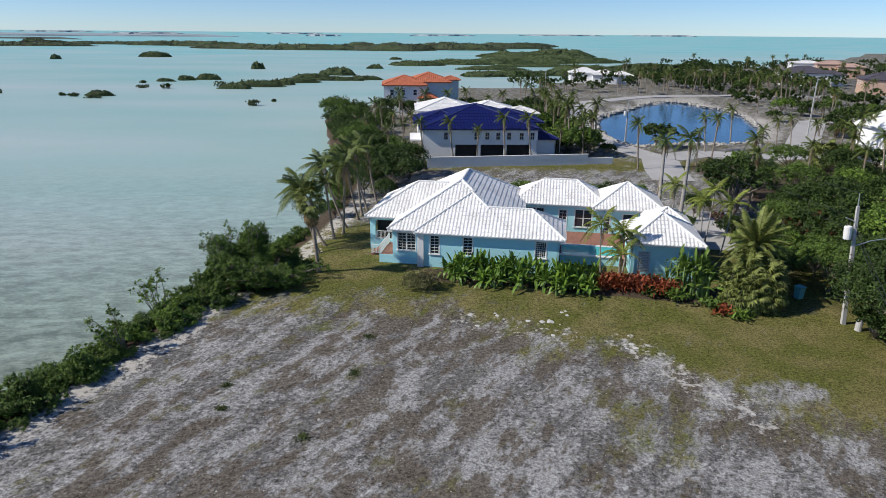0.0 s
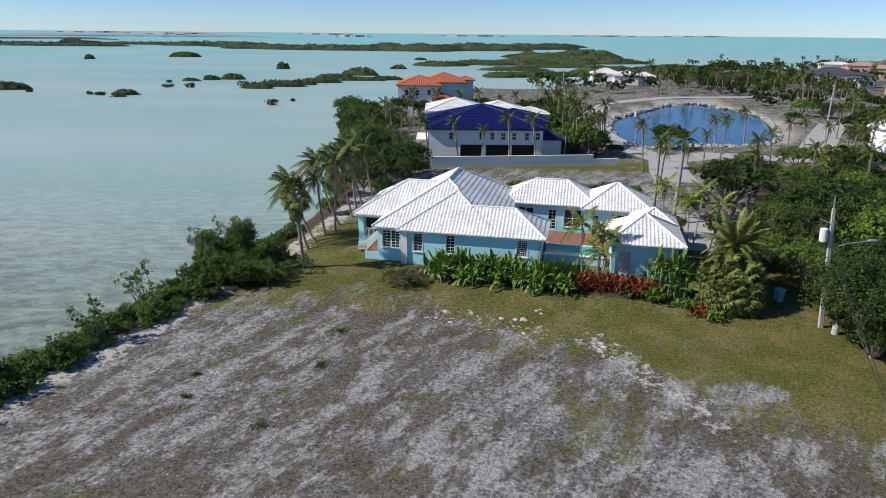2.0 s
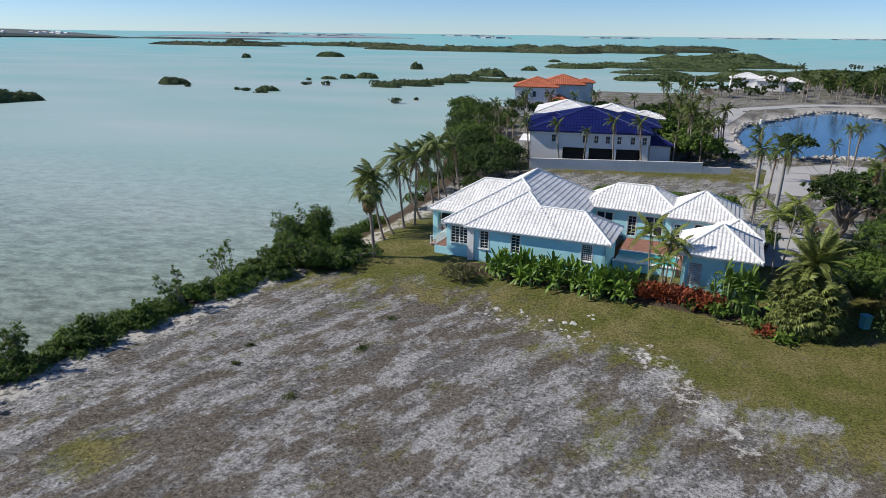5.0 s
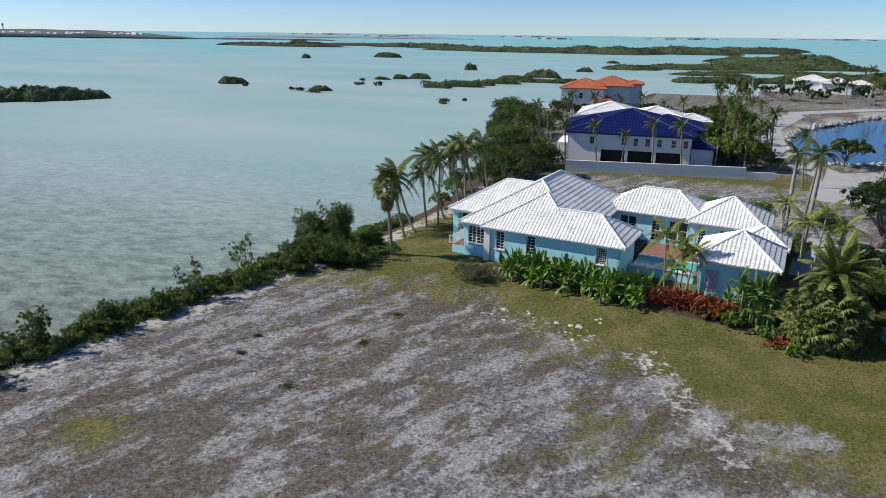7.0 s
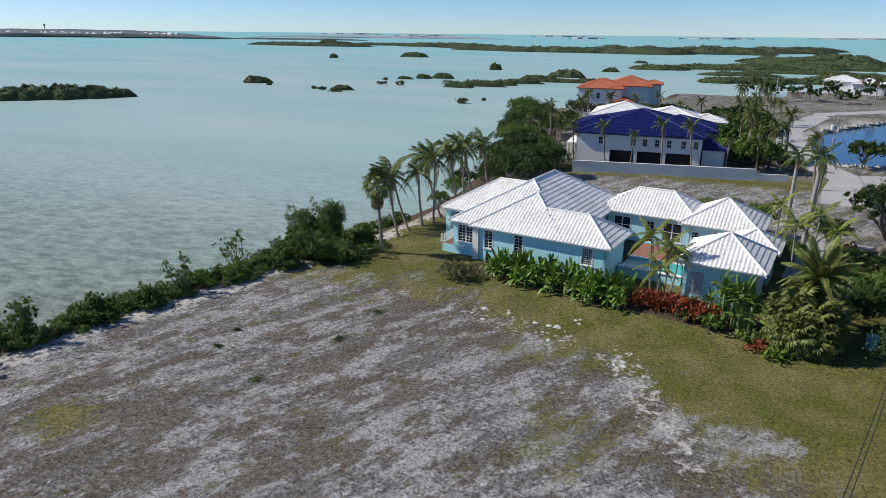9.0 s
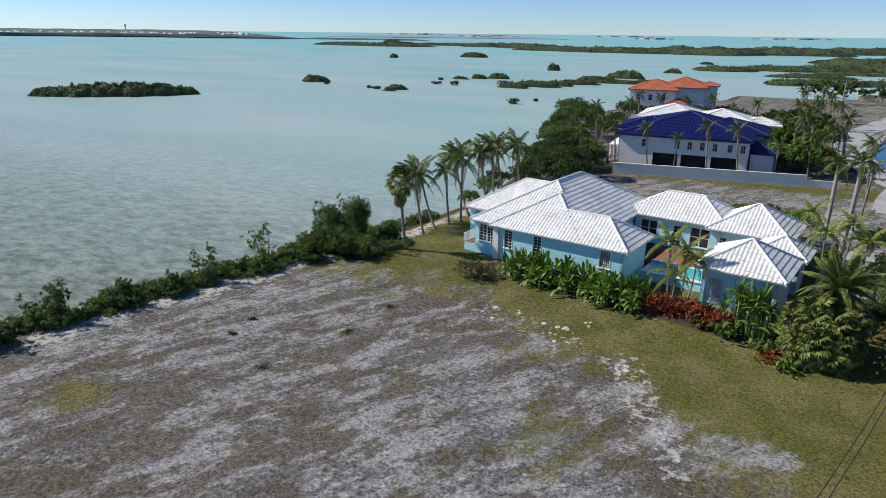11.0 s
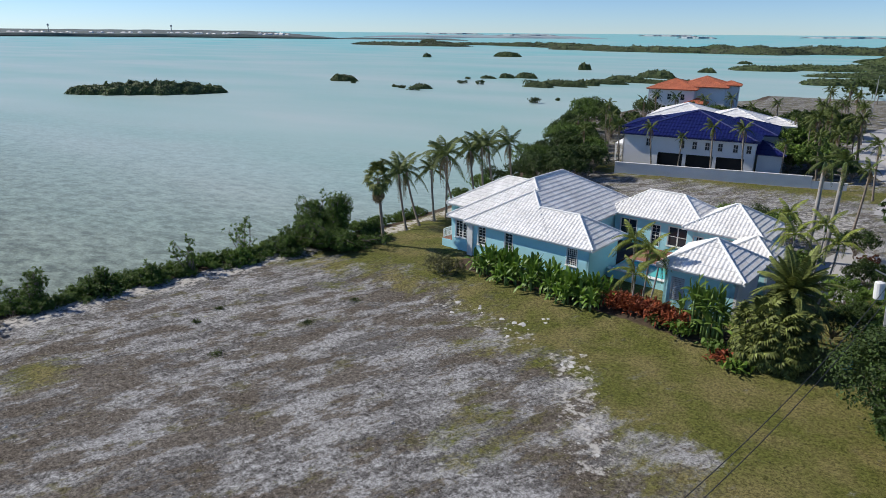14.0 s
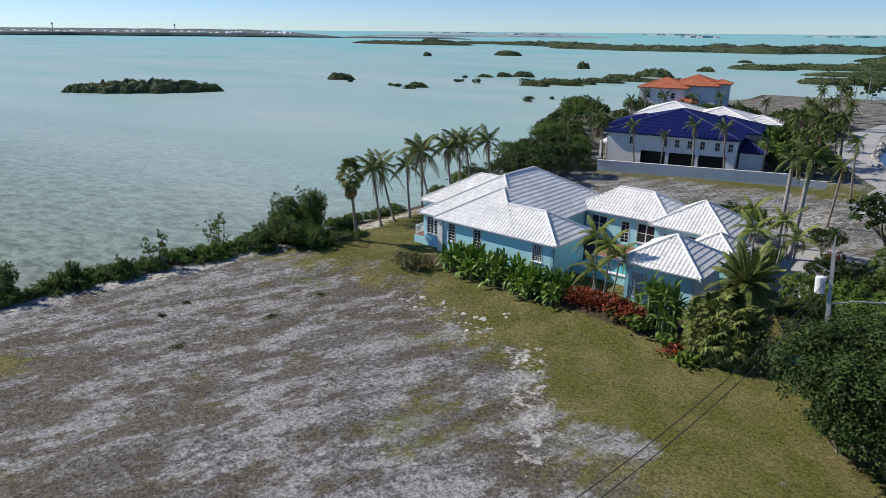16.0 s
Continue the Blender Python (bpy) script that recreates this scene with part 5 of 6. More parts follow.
boll = thing("stub_post", "short pale concrete stub beside the utility pole", "post", pose(29.9, 42.4, ground_z(29.9, 42.4)))
v, f = tube([(0, 0, -.2), (0, 0, .8), (0, 0, .88)], [.24, .22, .17], 12)
mesh_object("body", v, f, M["concrete"], boll)
ac = thing("air_conditioner", "grey outdoor air-conditioning unit beside the wall", "air conditioner", HOUSE @ pose(7.8, -.35, PADZ + .1))
boxpart("casing", (-.45, .45, -.35, .35, 0, 1.15), M["steel"], ac, bevel=.02)
v, f = tube([(0, 0, 1.155), (0, 0, 1.2)], [.3, .28], 16)
mesh_object("fan_grille", v, f, M["cable"], ac)


# ---- shore planting ----
COCO = "coconut palm with a leaning grey trunk and windblown fronds"
shore_palms = [  # base x, y, height, lean x, lean y
    (-11.3, 57.5, 5.7, -1.4, .7), (-11.0, 59.6, 5.4, -2.4, 1.1), (-10.6, 61.8, 5.5, -.7, .5), (-10.0, 63.3, 7.1, .5, -.8), (-9.8, 65.4, 6.4, -2.2, .5),
    (-9.0, 68.5, 6.6, -1.2, .5), (-8.8, 70.0, 6.9, -.6, .3), (-8.4, 72.5, 6.6, -1.6, .6), (-7.6, 76.0, 6.8, -1.2, .4)]
for i, (x, y, h, lx, ly) in enumerate(shore_palms):
    put(palm("coconut_palm", 40 + i, h, (lx, ly), n=15, dry=(2, 3, 1, 4, 3, 5, 2, 4, 3)[i], scale=.82 if i == 2 else 1.02, trunk_r=.13, base=.27, wind=(-.75, .35), label=COCO, group="palms along the shore"), x, y)


def skirted_palm(seed, h, lean, label):
    """A tall fan palm: slim trunk, round head of fans, a skirt of dead ones hanging under it."""
    r = random.Random(seed)
    t = thing("skirted_fan_palm", label, "palm tree")
    top = Vector((*lean, h))
    v, f = tube([(top.x * e, top.y * e, -.3 + (h + .3) * e) for e in (0, .1, .3, .5, .75, 1)], [.24, .17, .15, .15, .14, .14], 9)
    mesh_object("trunk", v, f, M["bark"], t, smooth=True)
    dead = [with_material(fan_mesh("dead_fan", 50 + k), M["palm_dry"]) for k in range(2)]
    for k in range(46):
        lv = k / 46
        o = new("fan_leaf" if k < 32 else "dead_fan", FANS[k % 3] if k < 32 else dead[k % 2])
        o.parent = t
        sc = r.uniform(.7, .95)
        o.matrix_basis = Matrix.Translation(top + Vector((0, 0, .5 - 1.5 * lv))) @ pose(0, 0, 0, r.uniform(-30, 30), (-75 + 120 * lv / .7) if k < 32 else r.uniform(62, 84), 137.5 * k + r.uniform(-15, 15)) @ Matrix.Diagonal((sc, sc, sc, 1))
    return t


put(skirted_palm(48, 6.5, (-.35, -.3), "fan palm with a skirt of dead brown fans above the lawn"), -10.45, 52.3)

SHRUB = "low dense green shore shrub with rounded leaves"
bushes = [shrub("shore_shrub", 100 + k, 1.5, 1.8, M["leaf_light" if k in (1, 4) else "leaf"], 3600, 0.08, SHRUB, group="shore hedge", blobs=8) for k in range(5)]
bushes.append(shrub("shore_shrub", 109, 1.3, 1.4, M["twig"], 500, .05, "bare twiggy shore shrub", group="shore hedge", blobs=6, aspect=.15))
spots = [(-30.5 + .3 * k, 8.0 + k) for k in range(6)]
for b, (x, y) in zip(bushes, spots):
    put(b, x, y)
shore_line = [(-30, 10), (-28, 20), (-26, 28), (-23.8, 36), (-20.8, 46), (-17.8, 55), (-15.6, 63), (-13.8, 74), (-14, 87)]
sx, sy = np.array(shore_line).T
y, k = 14.0, 0
while y < 66:
    x = float(np.interp(y, sy, sx))
    for off in ((0.2, 1.5, 2.9) if y < 50 else (0.6,)):
        big_s = rnd.uniform(.5, .88) * (0.62 if off > 2 else 1)
        put_copy(bushes[rnd.choice((0, 1, 2, 3, 4, 0, 2, 5)) if off > 2 else rnd.choice((0, 2, 3, 4, 1))], x + off + rnd.uniform(-.5, .5), y + rnd.uniform(-.6, .6), rnd.uniform(0, 360), big_s)
        k += 1
    y += 1.35
big = tufted("shore_tree", 5, 4.3, 6.0, M["leaf"], "large spreading dark green shrub tree beside the shore", stems=88, tufts=10, leaves=60, size=.085, tuft=.58, low=12, thick=.09, start=.35)
put(big, -15.8, 51.3)
for k, (x, y, h, sp) in enumerate(((-13.0, 50.2, 1.5, 1.9), (-18.2, 48.8, 2.6, 2.4), (-12.9, 54.0, 1.6, 1.8), (-17.2, 46.4, 1.7, 1.7))):
    put(tufted("shore_tree", 60 + k, h, sp, M["leaf"], "dense low shore tree skirting the larger one", stems=26, tufts=7, leaves=44, tuft=.36, thick=.05, start=.3), x, y)
SAP = "young sparse shore tree with a pale slanting trunk"
for k, (x, y, h, sp, ln, st) in enumerate(((-20.6, 38.2, 3.7, 1.5, (-.9, .2), 9), (-20.6, 44.2, 4.3, 1.4, (-.5, .2), 10))):
    put(tufted("shore_sapling", 80 + k, h, sp, M["leaf_light"], SAP, stems=st, tufts=5, leaves=22, size=.10, tuft=.32, low=55, lean=ln, group="young trees on the shore", thick=.045, start=.55), x, y)

for k, (x, y, h, sp, m) in enumerate(((-24.6, 27.0, 3.0, 2.2, "leaf"), (-23.0, 31.5, 1.9, 1.7, "leaf"), (-25.2, 22.4, 2.8, 2.0, "leaf"), (-21.6, 35.0, 1.3, 1.4, "leaf_light"), (-26.6, 18.0, 2.4, 2.0, "leaf"), (-19.0, 42.2, 1.3, 1.3, "leaf_light"))):
    put(tufted("shore_shrub", 90 + k, h, sp, M[m], "tall ragged green shore shrub", "shrub", stems=24, tufts=7, leaves=40, size=.09, tuft=.36, thick=.04, group="shore hedge", start=.3), x, y)

# ---- trees behind the house and along the road ----
DENSE = "dense broadleaf tree with a dark green crown"
dense = [tree("broadleaf_tree", 200 + k, 5.2 + .5 * k, 3.4 + .3 * k, M[("leaf", "leaf_dark", "leaf_light", "leaf_dark", "leaf")[k]], 6500, 0.15, 0.25, 24, DENSE, group="trees beside the road", flat=.75) for k in range(5)]
firsts = [(33.6, 39.5), (35.5, 46), (40, 55), (38, 62), (46, 60)]
for d, (x, y) in zip(dense, firsts):
    put(d, x, y)
front = tree("roadside_tree", 230, 6.2, 5.0, M["leaf_dark"], 30000, .105, .12, 56, "large dense dark green tree at the lawn edge", thick=.2, flat=.85)
put(front, 31.0, 39.6)
for k, (x, y, h, sp) in enumerate(((30.6, 38.6, 2.8, 2.0), (32.6, 36.6, 3.6, 2.6), (31.6, 43.2, 3.4, 2.2), (34.5, 34.0, 4.2, 3.0), (30.2, 41.0, 2.6, 1.8))):
    put(tree("roadside_shrub", 260 + k, h, sp, M["leaf_dark"], 6000, .105, .1, 22, "dense dark green shrub under the roadside tree", "shrub", thick=.09, flat=.9, group="roadside thicket"), x, y)
dense[0].matrix_basis = pose(38.5, 38, 0)
near_spots = [(34.5, 43.5, 1, .8), (37, 33, 3, .9), (33.5, 47.5, 3, .75), (31.5, 49.5, 4, .62), (36, 51, 1, .8), (32.8, 53, 0, .75), (40, 48, 2, .85), (43.5, 52, 0, .9), (30.5, 54.5, 2, .6), (35, 57.5, 3, .8), (39, 58, 1, .8),
              (34.5, 62, 4, .7), (42, 64, 2, .8), (47, 54, 3, .9), (50, 62, 1, .9), (44, 70, 0, .8), (49, 70, 3, .8), (55, 66, 4, .9), (40.5, 71, 3, .7), (56, 75, 1, .8), (50, 78, 2, .8), (44, 79, 4, .75), (60, 72, 0, .9),
              (62, 82, 3, .8), (55, 85, 1, .8), (49, 88, 0, .7), (43, 88, 3, .7), (66, 92, 2, .8), (58, 94, 1, .8), (52, 97, 4, .7), (70, 84, 3, .9), (74, 94, 1, .9), (64, 102, 0, .8), (45, 97, 2, .6), (80, 88, 4, .9),
              (84, 100, 2, .9), (76, 106, 3, .8), (37, 66, 3, .8), (36, 78, 1, .7), (40, 82, 3, .7), (46, 74, 1, .85), (39, 92, 1, .6), (52, 70, 3, .95), (58, 80, 1, .9), (64, 76, 3, .9), (29, 62, 1, .5), (31, 58, 3, .6), (28.5, 51.5, 1, .5), (27.2, 50.2, 3, .4), (28.6, 70.5, 3, .45), (27.5, 55.5, 2, .5), (24.5, 63.5, 0, .45)]
for x, y, k, s in near_spots:
    put_copy(dense[k], x, y, rnd.uniform(0, 360), s)
grey = tree("gumbo_tree", 240, 7.4, 4.4, M["leaf_dark"], 4200, .18, .3, 17, "broad tree with thick grey forked limbs", thick=.42, flat=.6)
put(grey, 33.4, 73.4)
rust = tree("rust_tree", 245, 4.6, 2.6, leaf_mat("rust_brown_leaf", (0.15, 0.055, 0.025), (0.075, 0.03, 0.015)), 2200, .15, .3, 12, "small tree with rusty brown foliage")
put(rust, 34.5, 58.6)
put_copy(rust, 29.4, 66.6, 40, .45)

# bank beside the water, towards the neighbours
bank = [(-6, 83, 3, .8), (-9.5, 86, 1, .8), (-4.5, 88, 3, .6), (-8, 92, 1, .85), (-12, 91, 4, .7), (-5, 95, 3, .75), (-10, 97, 0, .7), (-13.5, 100, 1, .7), (-7, 101, 2, .5), (-11, 105, 3, .7), (-14, 110, 4, .8), (-17, 116, 1, .85),
        (-10, 113, 2, .5), (-15, 122, 0, .9), (-19, 126, 1, .9), (-12, 129, 3, .7), (-18, 133, 4, .9), (-22, 139, 1, .9), (-14, 137, 0, .8), (-19, 145, 3, .9), (-24, 150, 4, .9), (-13, 148, 1, .7), (-20, 155, 0, .8), (-26, 160, 3, .8),
        (-13, 160, 3, .85), (-8, 161, 1, .8), (-3, 161, 3, .8), (2, 161, 4, .75), (6, 158, 1, .7), (-6.6, 102.5, 4, .55), (-5.6, 99.5, 1, .45), (-8.6, 99, 3, .6), (-10.5, 101.5, 1, .6), (-8.5, 107, 4, .6), (-13, 106, 3, .7), (-16, 113, 3, .7), (-12, 118, 1, .6), (-18, 121, 3, .75), (-7.5, 88, 1, .6), (-10, 82, 3, .55), (-7, 79, 1, .5), (-11.5, 94, 3, .7), (9.5, 75.5, 2, .55), (11.5, 76, 0, .5), (17, 75, 2, .5), (19.5, 74.5, 3, .5), (22, 72.5, 2, .55), (-12.5, 76, 2, .45), (-12, 70, 0, .4), (-13, 81, 3, .5)]
for x, y, k, s in bank:
    put_copy(dense[k], x, y, rnd.uniform(0, 360), s)
for k in range(9):
    put_copy(bushes[k % 5], -2.0 + 2.2 * k, 102.4 + .36 * k, 40 * k, .55)

# ---- palms of the neighbourhood ----
PALM = "tall palm with a slim grey trunk and ragged windblown crown"
tall = [palm("tall_palm", 600 + k, 7.0, ((-.5, .3), (.4, .2), (-.9, .1), (.2, -.4))[k], n=12, dry=(4, 7, 3, 9)[k], scale=(.68, .64, .74, .68)[k], trunk_r=.14, base=.2, label=PALM, group="neighbourhood palms") for k in range(4)]
grove = [palm("grove_palm", 620 + k, 7.0, ((-.5, .3), (.4, .2), (-.9, .1), (.2, -.4))[k], n=14, dry=(4, 8, 3, 10)[k], scale=(.7, .66, .76, .7)[k], trunk_r=.14, base=.2, label=PALM, group="neighbourhood palms", joined=True) for k in range(4)]
for t, (x, y) in zip(grove, ((30, 150), (104, 200), (88, 262), (120, 176))):
    put(t, x, y)
royal = palm("royal_palm", 640, 8.2, (.35, .5), n=11, dry=5, scale=.8, trunk_r=.23, bark="royal", shaft=.9, base=.3, label="royal palm with a thick smooth grey trunk", group="royal palms beside the drive")
put(royal, 25.9, 68.2)
put_copy(royal, 24.7, 71.6, 30, .93)
for t, (x, y) in zip(tall, ((30.7, 100.5), (45, 108), (26.5, 121), (36.7, 75.7))):
    put(t, x, y)
spots = [(28.5, 84, 1, .95), (29, 124.3, 0, .8), (24.5, 118, 2, .75), (22.5, 122, 1, .8), (58.8, 132.5, 0, 1.1), (95.9, 187, 2, 1.4), (98, 189, 0, 1.3), (103, 191, 1, 1.05), (91, 155, 3, 1.1), (79, 137, 1, .9), (58.6, 113.7, 0, .85), (64.3, 119.6, 2, .8),
         (40, 84, 3, 1.05), (47, 83, 1, .95), (53, 80, 0, .95), (61, 88, 2, 1), (68, 97, 0, 1.0), (72, 110, 1, 1), (66, 108, 3, .9), (82, 112, 0, 1.1), (88, 120, 2, 1.1), (94, 132, 1, 1.1), (98, 126, 0, 1.1), (52, 105, 2, .8), (41, 104, 1, .75), (47.5, 117, 2, .85),
         (-2.9, 104.6, 0, .92), (2.0, 105.0, 2, .9), (5.6, 105.4, 1, .75), (10.4, 105.6, 0, 1.0), (14.8, 106.0, 2, 1.0), (19.4, 107.4, 1, .75), (24, 110, 0, .9), (26, 114, 3, .9), (22, 128, 0, .9), (19, 132, 1, .9),
         (-9, 118, 3, .9), (-11, 124, 0, .95), (-6, 121, 1, .8), (-13, 131, 2, .95), (-8, 139, 0, 1), (-4, 146, 1, 1.05), (1, 150, 3, 1), (6, 156, 0, 1), (10, 148, 1, .9), (15, 158, 2, .9), (-10, 156, 3, 1), (-8.5, 104, 3, .8), (-6.5, 109, 1, .8), (-13, 113, 0, .8)]
for x, y, k, s in spots:
    put_copy(tall[k], x, y, rnd.uniform(-60, 60), s)
for k in range(22):          # the row on the far side of the basin
    put_copy(grove[k % 4], 62 + 2.6 * k + rnd.uniform(-1, 1), 236 + rnd.uniform(-6, 6), rnd.uniform(0, 360), rnd.uniform(.75, 1.15))


def open_ground(x, y):
    """False in the basin, on the lanes and on the house plots."""
    if float(pond_value(np.array([x]), np.array([y]))[0]) < .25:
        return False
    if shore_distance(np.array([x]), np.array([y]))[0] < 3:
        return False
    for x0, x1, y0, y1 in ((50, 84, 278, 302), (140, 172, 280, 302), (148, 180, 234, 258), (182, 216, 338, 376), (70, 84, 102, 115)):
        if x0 < x < x1 and y0 < y < y1:
            return False
    lanes = ((37, 110, 46, 115), (46, 115, 58, 112), (58, 112, 75, 118), (75, 118, 110, 135), (37, 108, 33, 122), (33, 122, 31, 140), (31, 140, 33, 165), (33, 165, 45, 205), (45, 205, 70, 226),
             (70, 226, 100, 232), (64, 116, 78, 140), (78, 140, 90, 160), (90, 160, 110, 170))
    return not any(float(segment(np.array([x]), np.array([y]), *l, 3.6, .1)[0]) > .5 for l in lanes)


PALM_ZONES = ((22, 30, 116, 200), (34, 44, 118, 136), (100, 150, 175, 300), (150, 320, 240, 440), (85, 135, 118, 190), (36, 110, 240, 330), (60, 100, 96, 118))
made = 0
while made < 190:          # groves beyond and beside the basin
    x0, x1, y0, y1 = PALM_ZONES[made % 7]
    x, y = rnd.uniform(x0, x1), rnd.uniform(y0, y1)
    made += 1
    if open_ground(x, y):
        put_copy(grove[rnd.randrange(4)], x, y, rnd.uniform(0, 360), rnd.uniform(.7, 1.15))
FARTREE = "leafy tree or tall shrub among the houses"
clump = [tree("garden_tree", 700 + k, 4.6 + .5 * k, 3.4 + .3 * k, M[("leaf_dark", "leaf", "leaf_dark", "leaf_light")[k]], 2600, .24, .25, 18, FARTREE, group="trees among the houses", flat=.8) for k in range(4)]
for t, (x, y) in zip(clump, ((40, 121), (24, 112), (92, 146), (110, 240))):
    put(t, x, y)
TREE_ZONES = ((17, 30, 110, 180), (88, 150, 150, 290), (88, 150, 150, 290), (130, 340, 225, 470), (130, 340, 225, 470), (130, 340, 225, 470), (80, 140, 92, 165), (80, 140, 92, 165), (24, 130, 240, 310), (60, 120, 100, 140), (-2, 24, 148, 175), (34, 46, 116, 140), (100, 230, 300, 400))
wood_spots = []
for k in range(760):
    x0, x1, y0, y1 = TREE_ZONES[k % 13]
    x, y = rnd.uniform(x0, x1), rnd.uniform(y0, y1)
    if open_ground(x, y):
        wood_spots.append((x, y, rnd.uniform(.4, .85) if y < 240 else rnd.uniform(.7, 1.25)))
wood_spots.sort(key=lambda p: p[1])
for x, y, k in wood_spots[:285]:
    put_copy(clump[rnd.choice((0, 0, 1, 2, 2, 3))], x, y, rnd.uniform(0, 360), k)
far_wood = thing("far_wood", "dark green trees and tall scrub beyond the basin", "trees", pose(150, 300, 0), kind="stuff")
L, v, f = Leaves(31), [], []
for x, y, k in wood_spots[285:]:
    z = ground_z(x, y)
    h = 5.2 * k
    tube([(x - 150, y - 300, z - .3), (x - 150, y - 300, z + h * .6)], [.16 * k, .08 * k], 5, v, f)
    for q in range(9):
        a, d = 2.4 * q + rnd.uniform(-.4, .4), 2.6 * k * math.sqrt((q + .4) / 9)
        L.blob((x - 150 + d * math.cos(a), y - 300 + d * math.sin(a), z + h * rnd.uniform(.45, .85)), (1.3 * k, 1.3 * k, 1.0 * k), 60, .38)
mesh_object("trunks", v, f, M["wood"], far_wood)
L.make("foliage", M["leaf_dark"], far_wood)


# ---- mangroves and distance ----
M["thicket"] = mat("mangrove_thicket", (0.075, 0.105, 0.035), (0.035, 0.05, 0.017), .9, .5, 2.5, bump=.5, bump_scale=1.2)

def mangrove(name, blobs, n, size, label, leaf="mangrove", kind="", thick=.06):
    """A mangrove stand in the water: stilt roots and an uneven leafy mass. blobs: x, y, rx, ry, h."""
    x0, y0 = blobs[0][:2]
    t = thing(name, label, "mangrove", pose(x0, y0, SEA_Z), kind=kind)
    L = Leaves(int(abs(x0 * 7 + y0 * 3)))
    v, f = [], []
    r = random.Random(int(abs(x0)))
    tot = sum(b[2] * b[3] for b in blobs)
    for x, y, rx, ry, h in blobs:
        k = max(3, int(8 * rx * ry / tot * 2))
        for j in range(k):
            a, q = r.uniform(0, 6.28), math.sqrt(r.random()) * .8
            c = (x - x0 + rx * q * math.cos(a), y - y0 + ry * q * math.sin(a), h * r.uniform(.35, .55))
            if rx < 3.5:
                L.blob(c, (rx * 1.3 / math.sqrt(k) + .3, ry * 1.3 / math.sqrt(k) + .3, h * .48), int(n * rx * ry / tot / k) + 8, size, low=-.9, clump=.35 if rx < 5 else 1.0)
            tube([(c[0], c[1], -.6), (c[0] + r.uniform(-.3, .3), c[1], c[2])], [thick, thick * .6], 4, v, f)
    mesh_object("root_mass", v, f, M["wood"], t)
    mv, mf = [], []
    dome = lambda x, y, rx, ry, h, s, a: h * .85 * (1 - s ** 4) * (.8 + .5 * noise.noise(Vector((x + rx * s * math.cos(a), y + ry * s * math.sin(a), 0)) * (1.6 / max(2, min(rx, ry) * .5))))
    for x, y, rx, ry, h in blobs:
        if rx < 3.5:
            continue
        q, na, nr = len(mv), 28, 7
        for i in range(nr):
            for j in range(na):
                a, s = 2 * math.pi * j / na, (i + 1) / nr
                wob = 1 + .16 * math.sin(3 * a + x) + .09 * math.sin(7 * a + y)
                z = dome(x, y, rx, ry, h, s, a) - (.5 if i == nr - 1 else 0)
                mv.append((x - x0 + rx * s * wob * math.cos(a), y - y0 + ry * s * wob * math.sin(a), z))
        mv.append((x - x0, y - y0, h * .7))
        m = int(n * rx * ry / tot)
        P, N = [], []
        for _ in range(m):
            a, s = r.uniform(0, 6.283), r.random() ** .42
            wob = 1 + .16 * math.sin(3 * a + x) + .09 * math.sin(7 * a + y)
            P.append((x - x0 + rx * s * wob * math.cos(a), y - y0 + ry * s * wob * math.sin(a), dome(x, y, rx, ry, h, min(s, .985), a) * r.uniform(.75, 1.06) + size * .4 * r.random()))
            N.append((math.cos(a) * s, math.sin(a) * s, .8))
        L.add(np.array(P), np.array(N) + L.rng.normal(size=(m, 3)) * .55, size, .6)
        for i in range(nr - 1):
            for j in range(na):
                b = q + i * na
                mf.append((b + j, b + na + j, b + na + (j + 1) % na, b + (j + 1) % na))
        for j in range(na):
            mf.append((q + nr * na, q + j, q + (j + 1) % na))
    if mv:
        mesh_object("thicket", mv, mf, M["thicket"], t)["kind"] = "stuff"
    L.make("foliage", M[leaf], t)
    return t


ISLET = "small mangrove islet standing in shallow water"
mangrove("mangrove_islet", [(-181, 145, 8, 9, 4.6), (-193, 135.5, 6, 5, 3.4), (-187, 140.5, 7, 7, 4.2), (-174, 151, 8, 9, 5.0), (-168, 157, 7, 8, 4.3), (-163, 162, 5, 5, 3.2)], 13000, .34, "long dense mangrove islet in the shallow bay")
for x, y, rx, ry, h in ((-163, 234, 7, 4, 3.2), (-113, 219, 4.5, 2, 2.2), (-120, 216.5, 1.5, 1, 1.2), (-111, 211.5, 2.8, 1.2, 1.4), (-125, 219, 1, .8, 1), (-113, 251, 2.6, 1.2, 1.3), (-103, 249.4, 2, 1.2, 1.8), (-112, 293, 4, 2, 2.6),
                        (-104, 298, 5.2, 2.4, 3.2), (-106, 386, 4, 2.5, 5), (-40, 402, 5, 2.5, 3), (-55.3, 193.5, 1.9, 1.3, 1.7), (-37.6, 538, 5, 2, 2.4), (-282, 493, 4, 3, 4), (-118, 285, 4, 1.4, 1.6), (-123, 275, 1.2, 1, 1),
                        (-150, 225, 1, .7, 1), (-87, 262, 2.4, 1.6, 2), (-52, 205, .4, .3, .8)):
    mangrove("mangrove_islet", [(x, y, rx, ry, h)], int(260 + 90 * rx * ry), .26, ISLET)
mangrove("mangrove_islet", [(-78, 252, 6, 3, 2.8), (-72, 262, 10, 3, 3.0), (-66, 272, 6, 3, 2.6), (-62, 285, 9, 3, 2.4)], 3600, .36, "straggling mangrove islet with bare stems")
mangrove("mangrove_islet", [(-52, 338, 9, 4, 4.6), (-61, 312, 10, 3, 2.6), (-47, 300, 12, 2.4, 2.0), (-36, 306, 8, 3, 2.2)], 3400, .4, "straggling mangrove islet along a shoal")
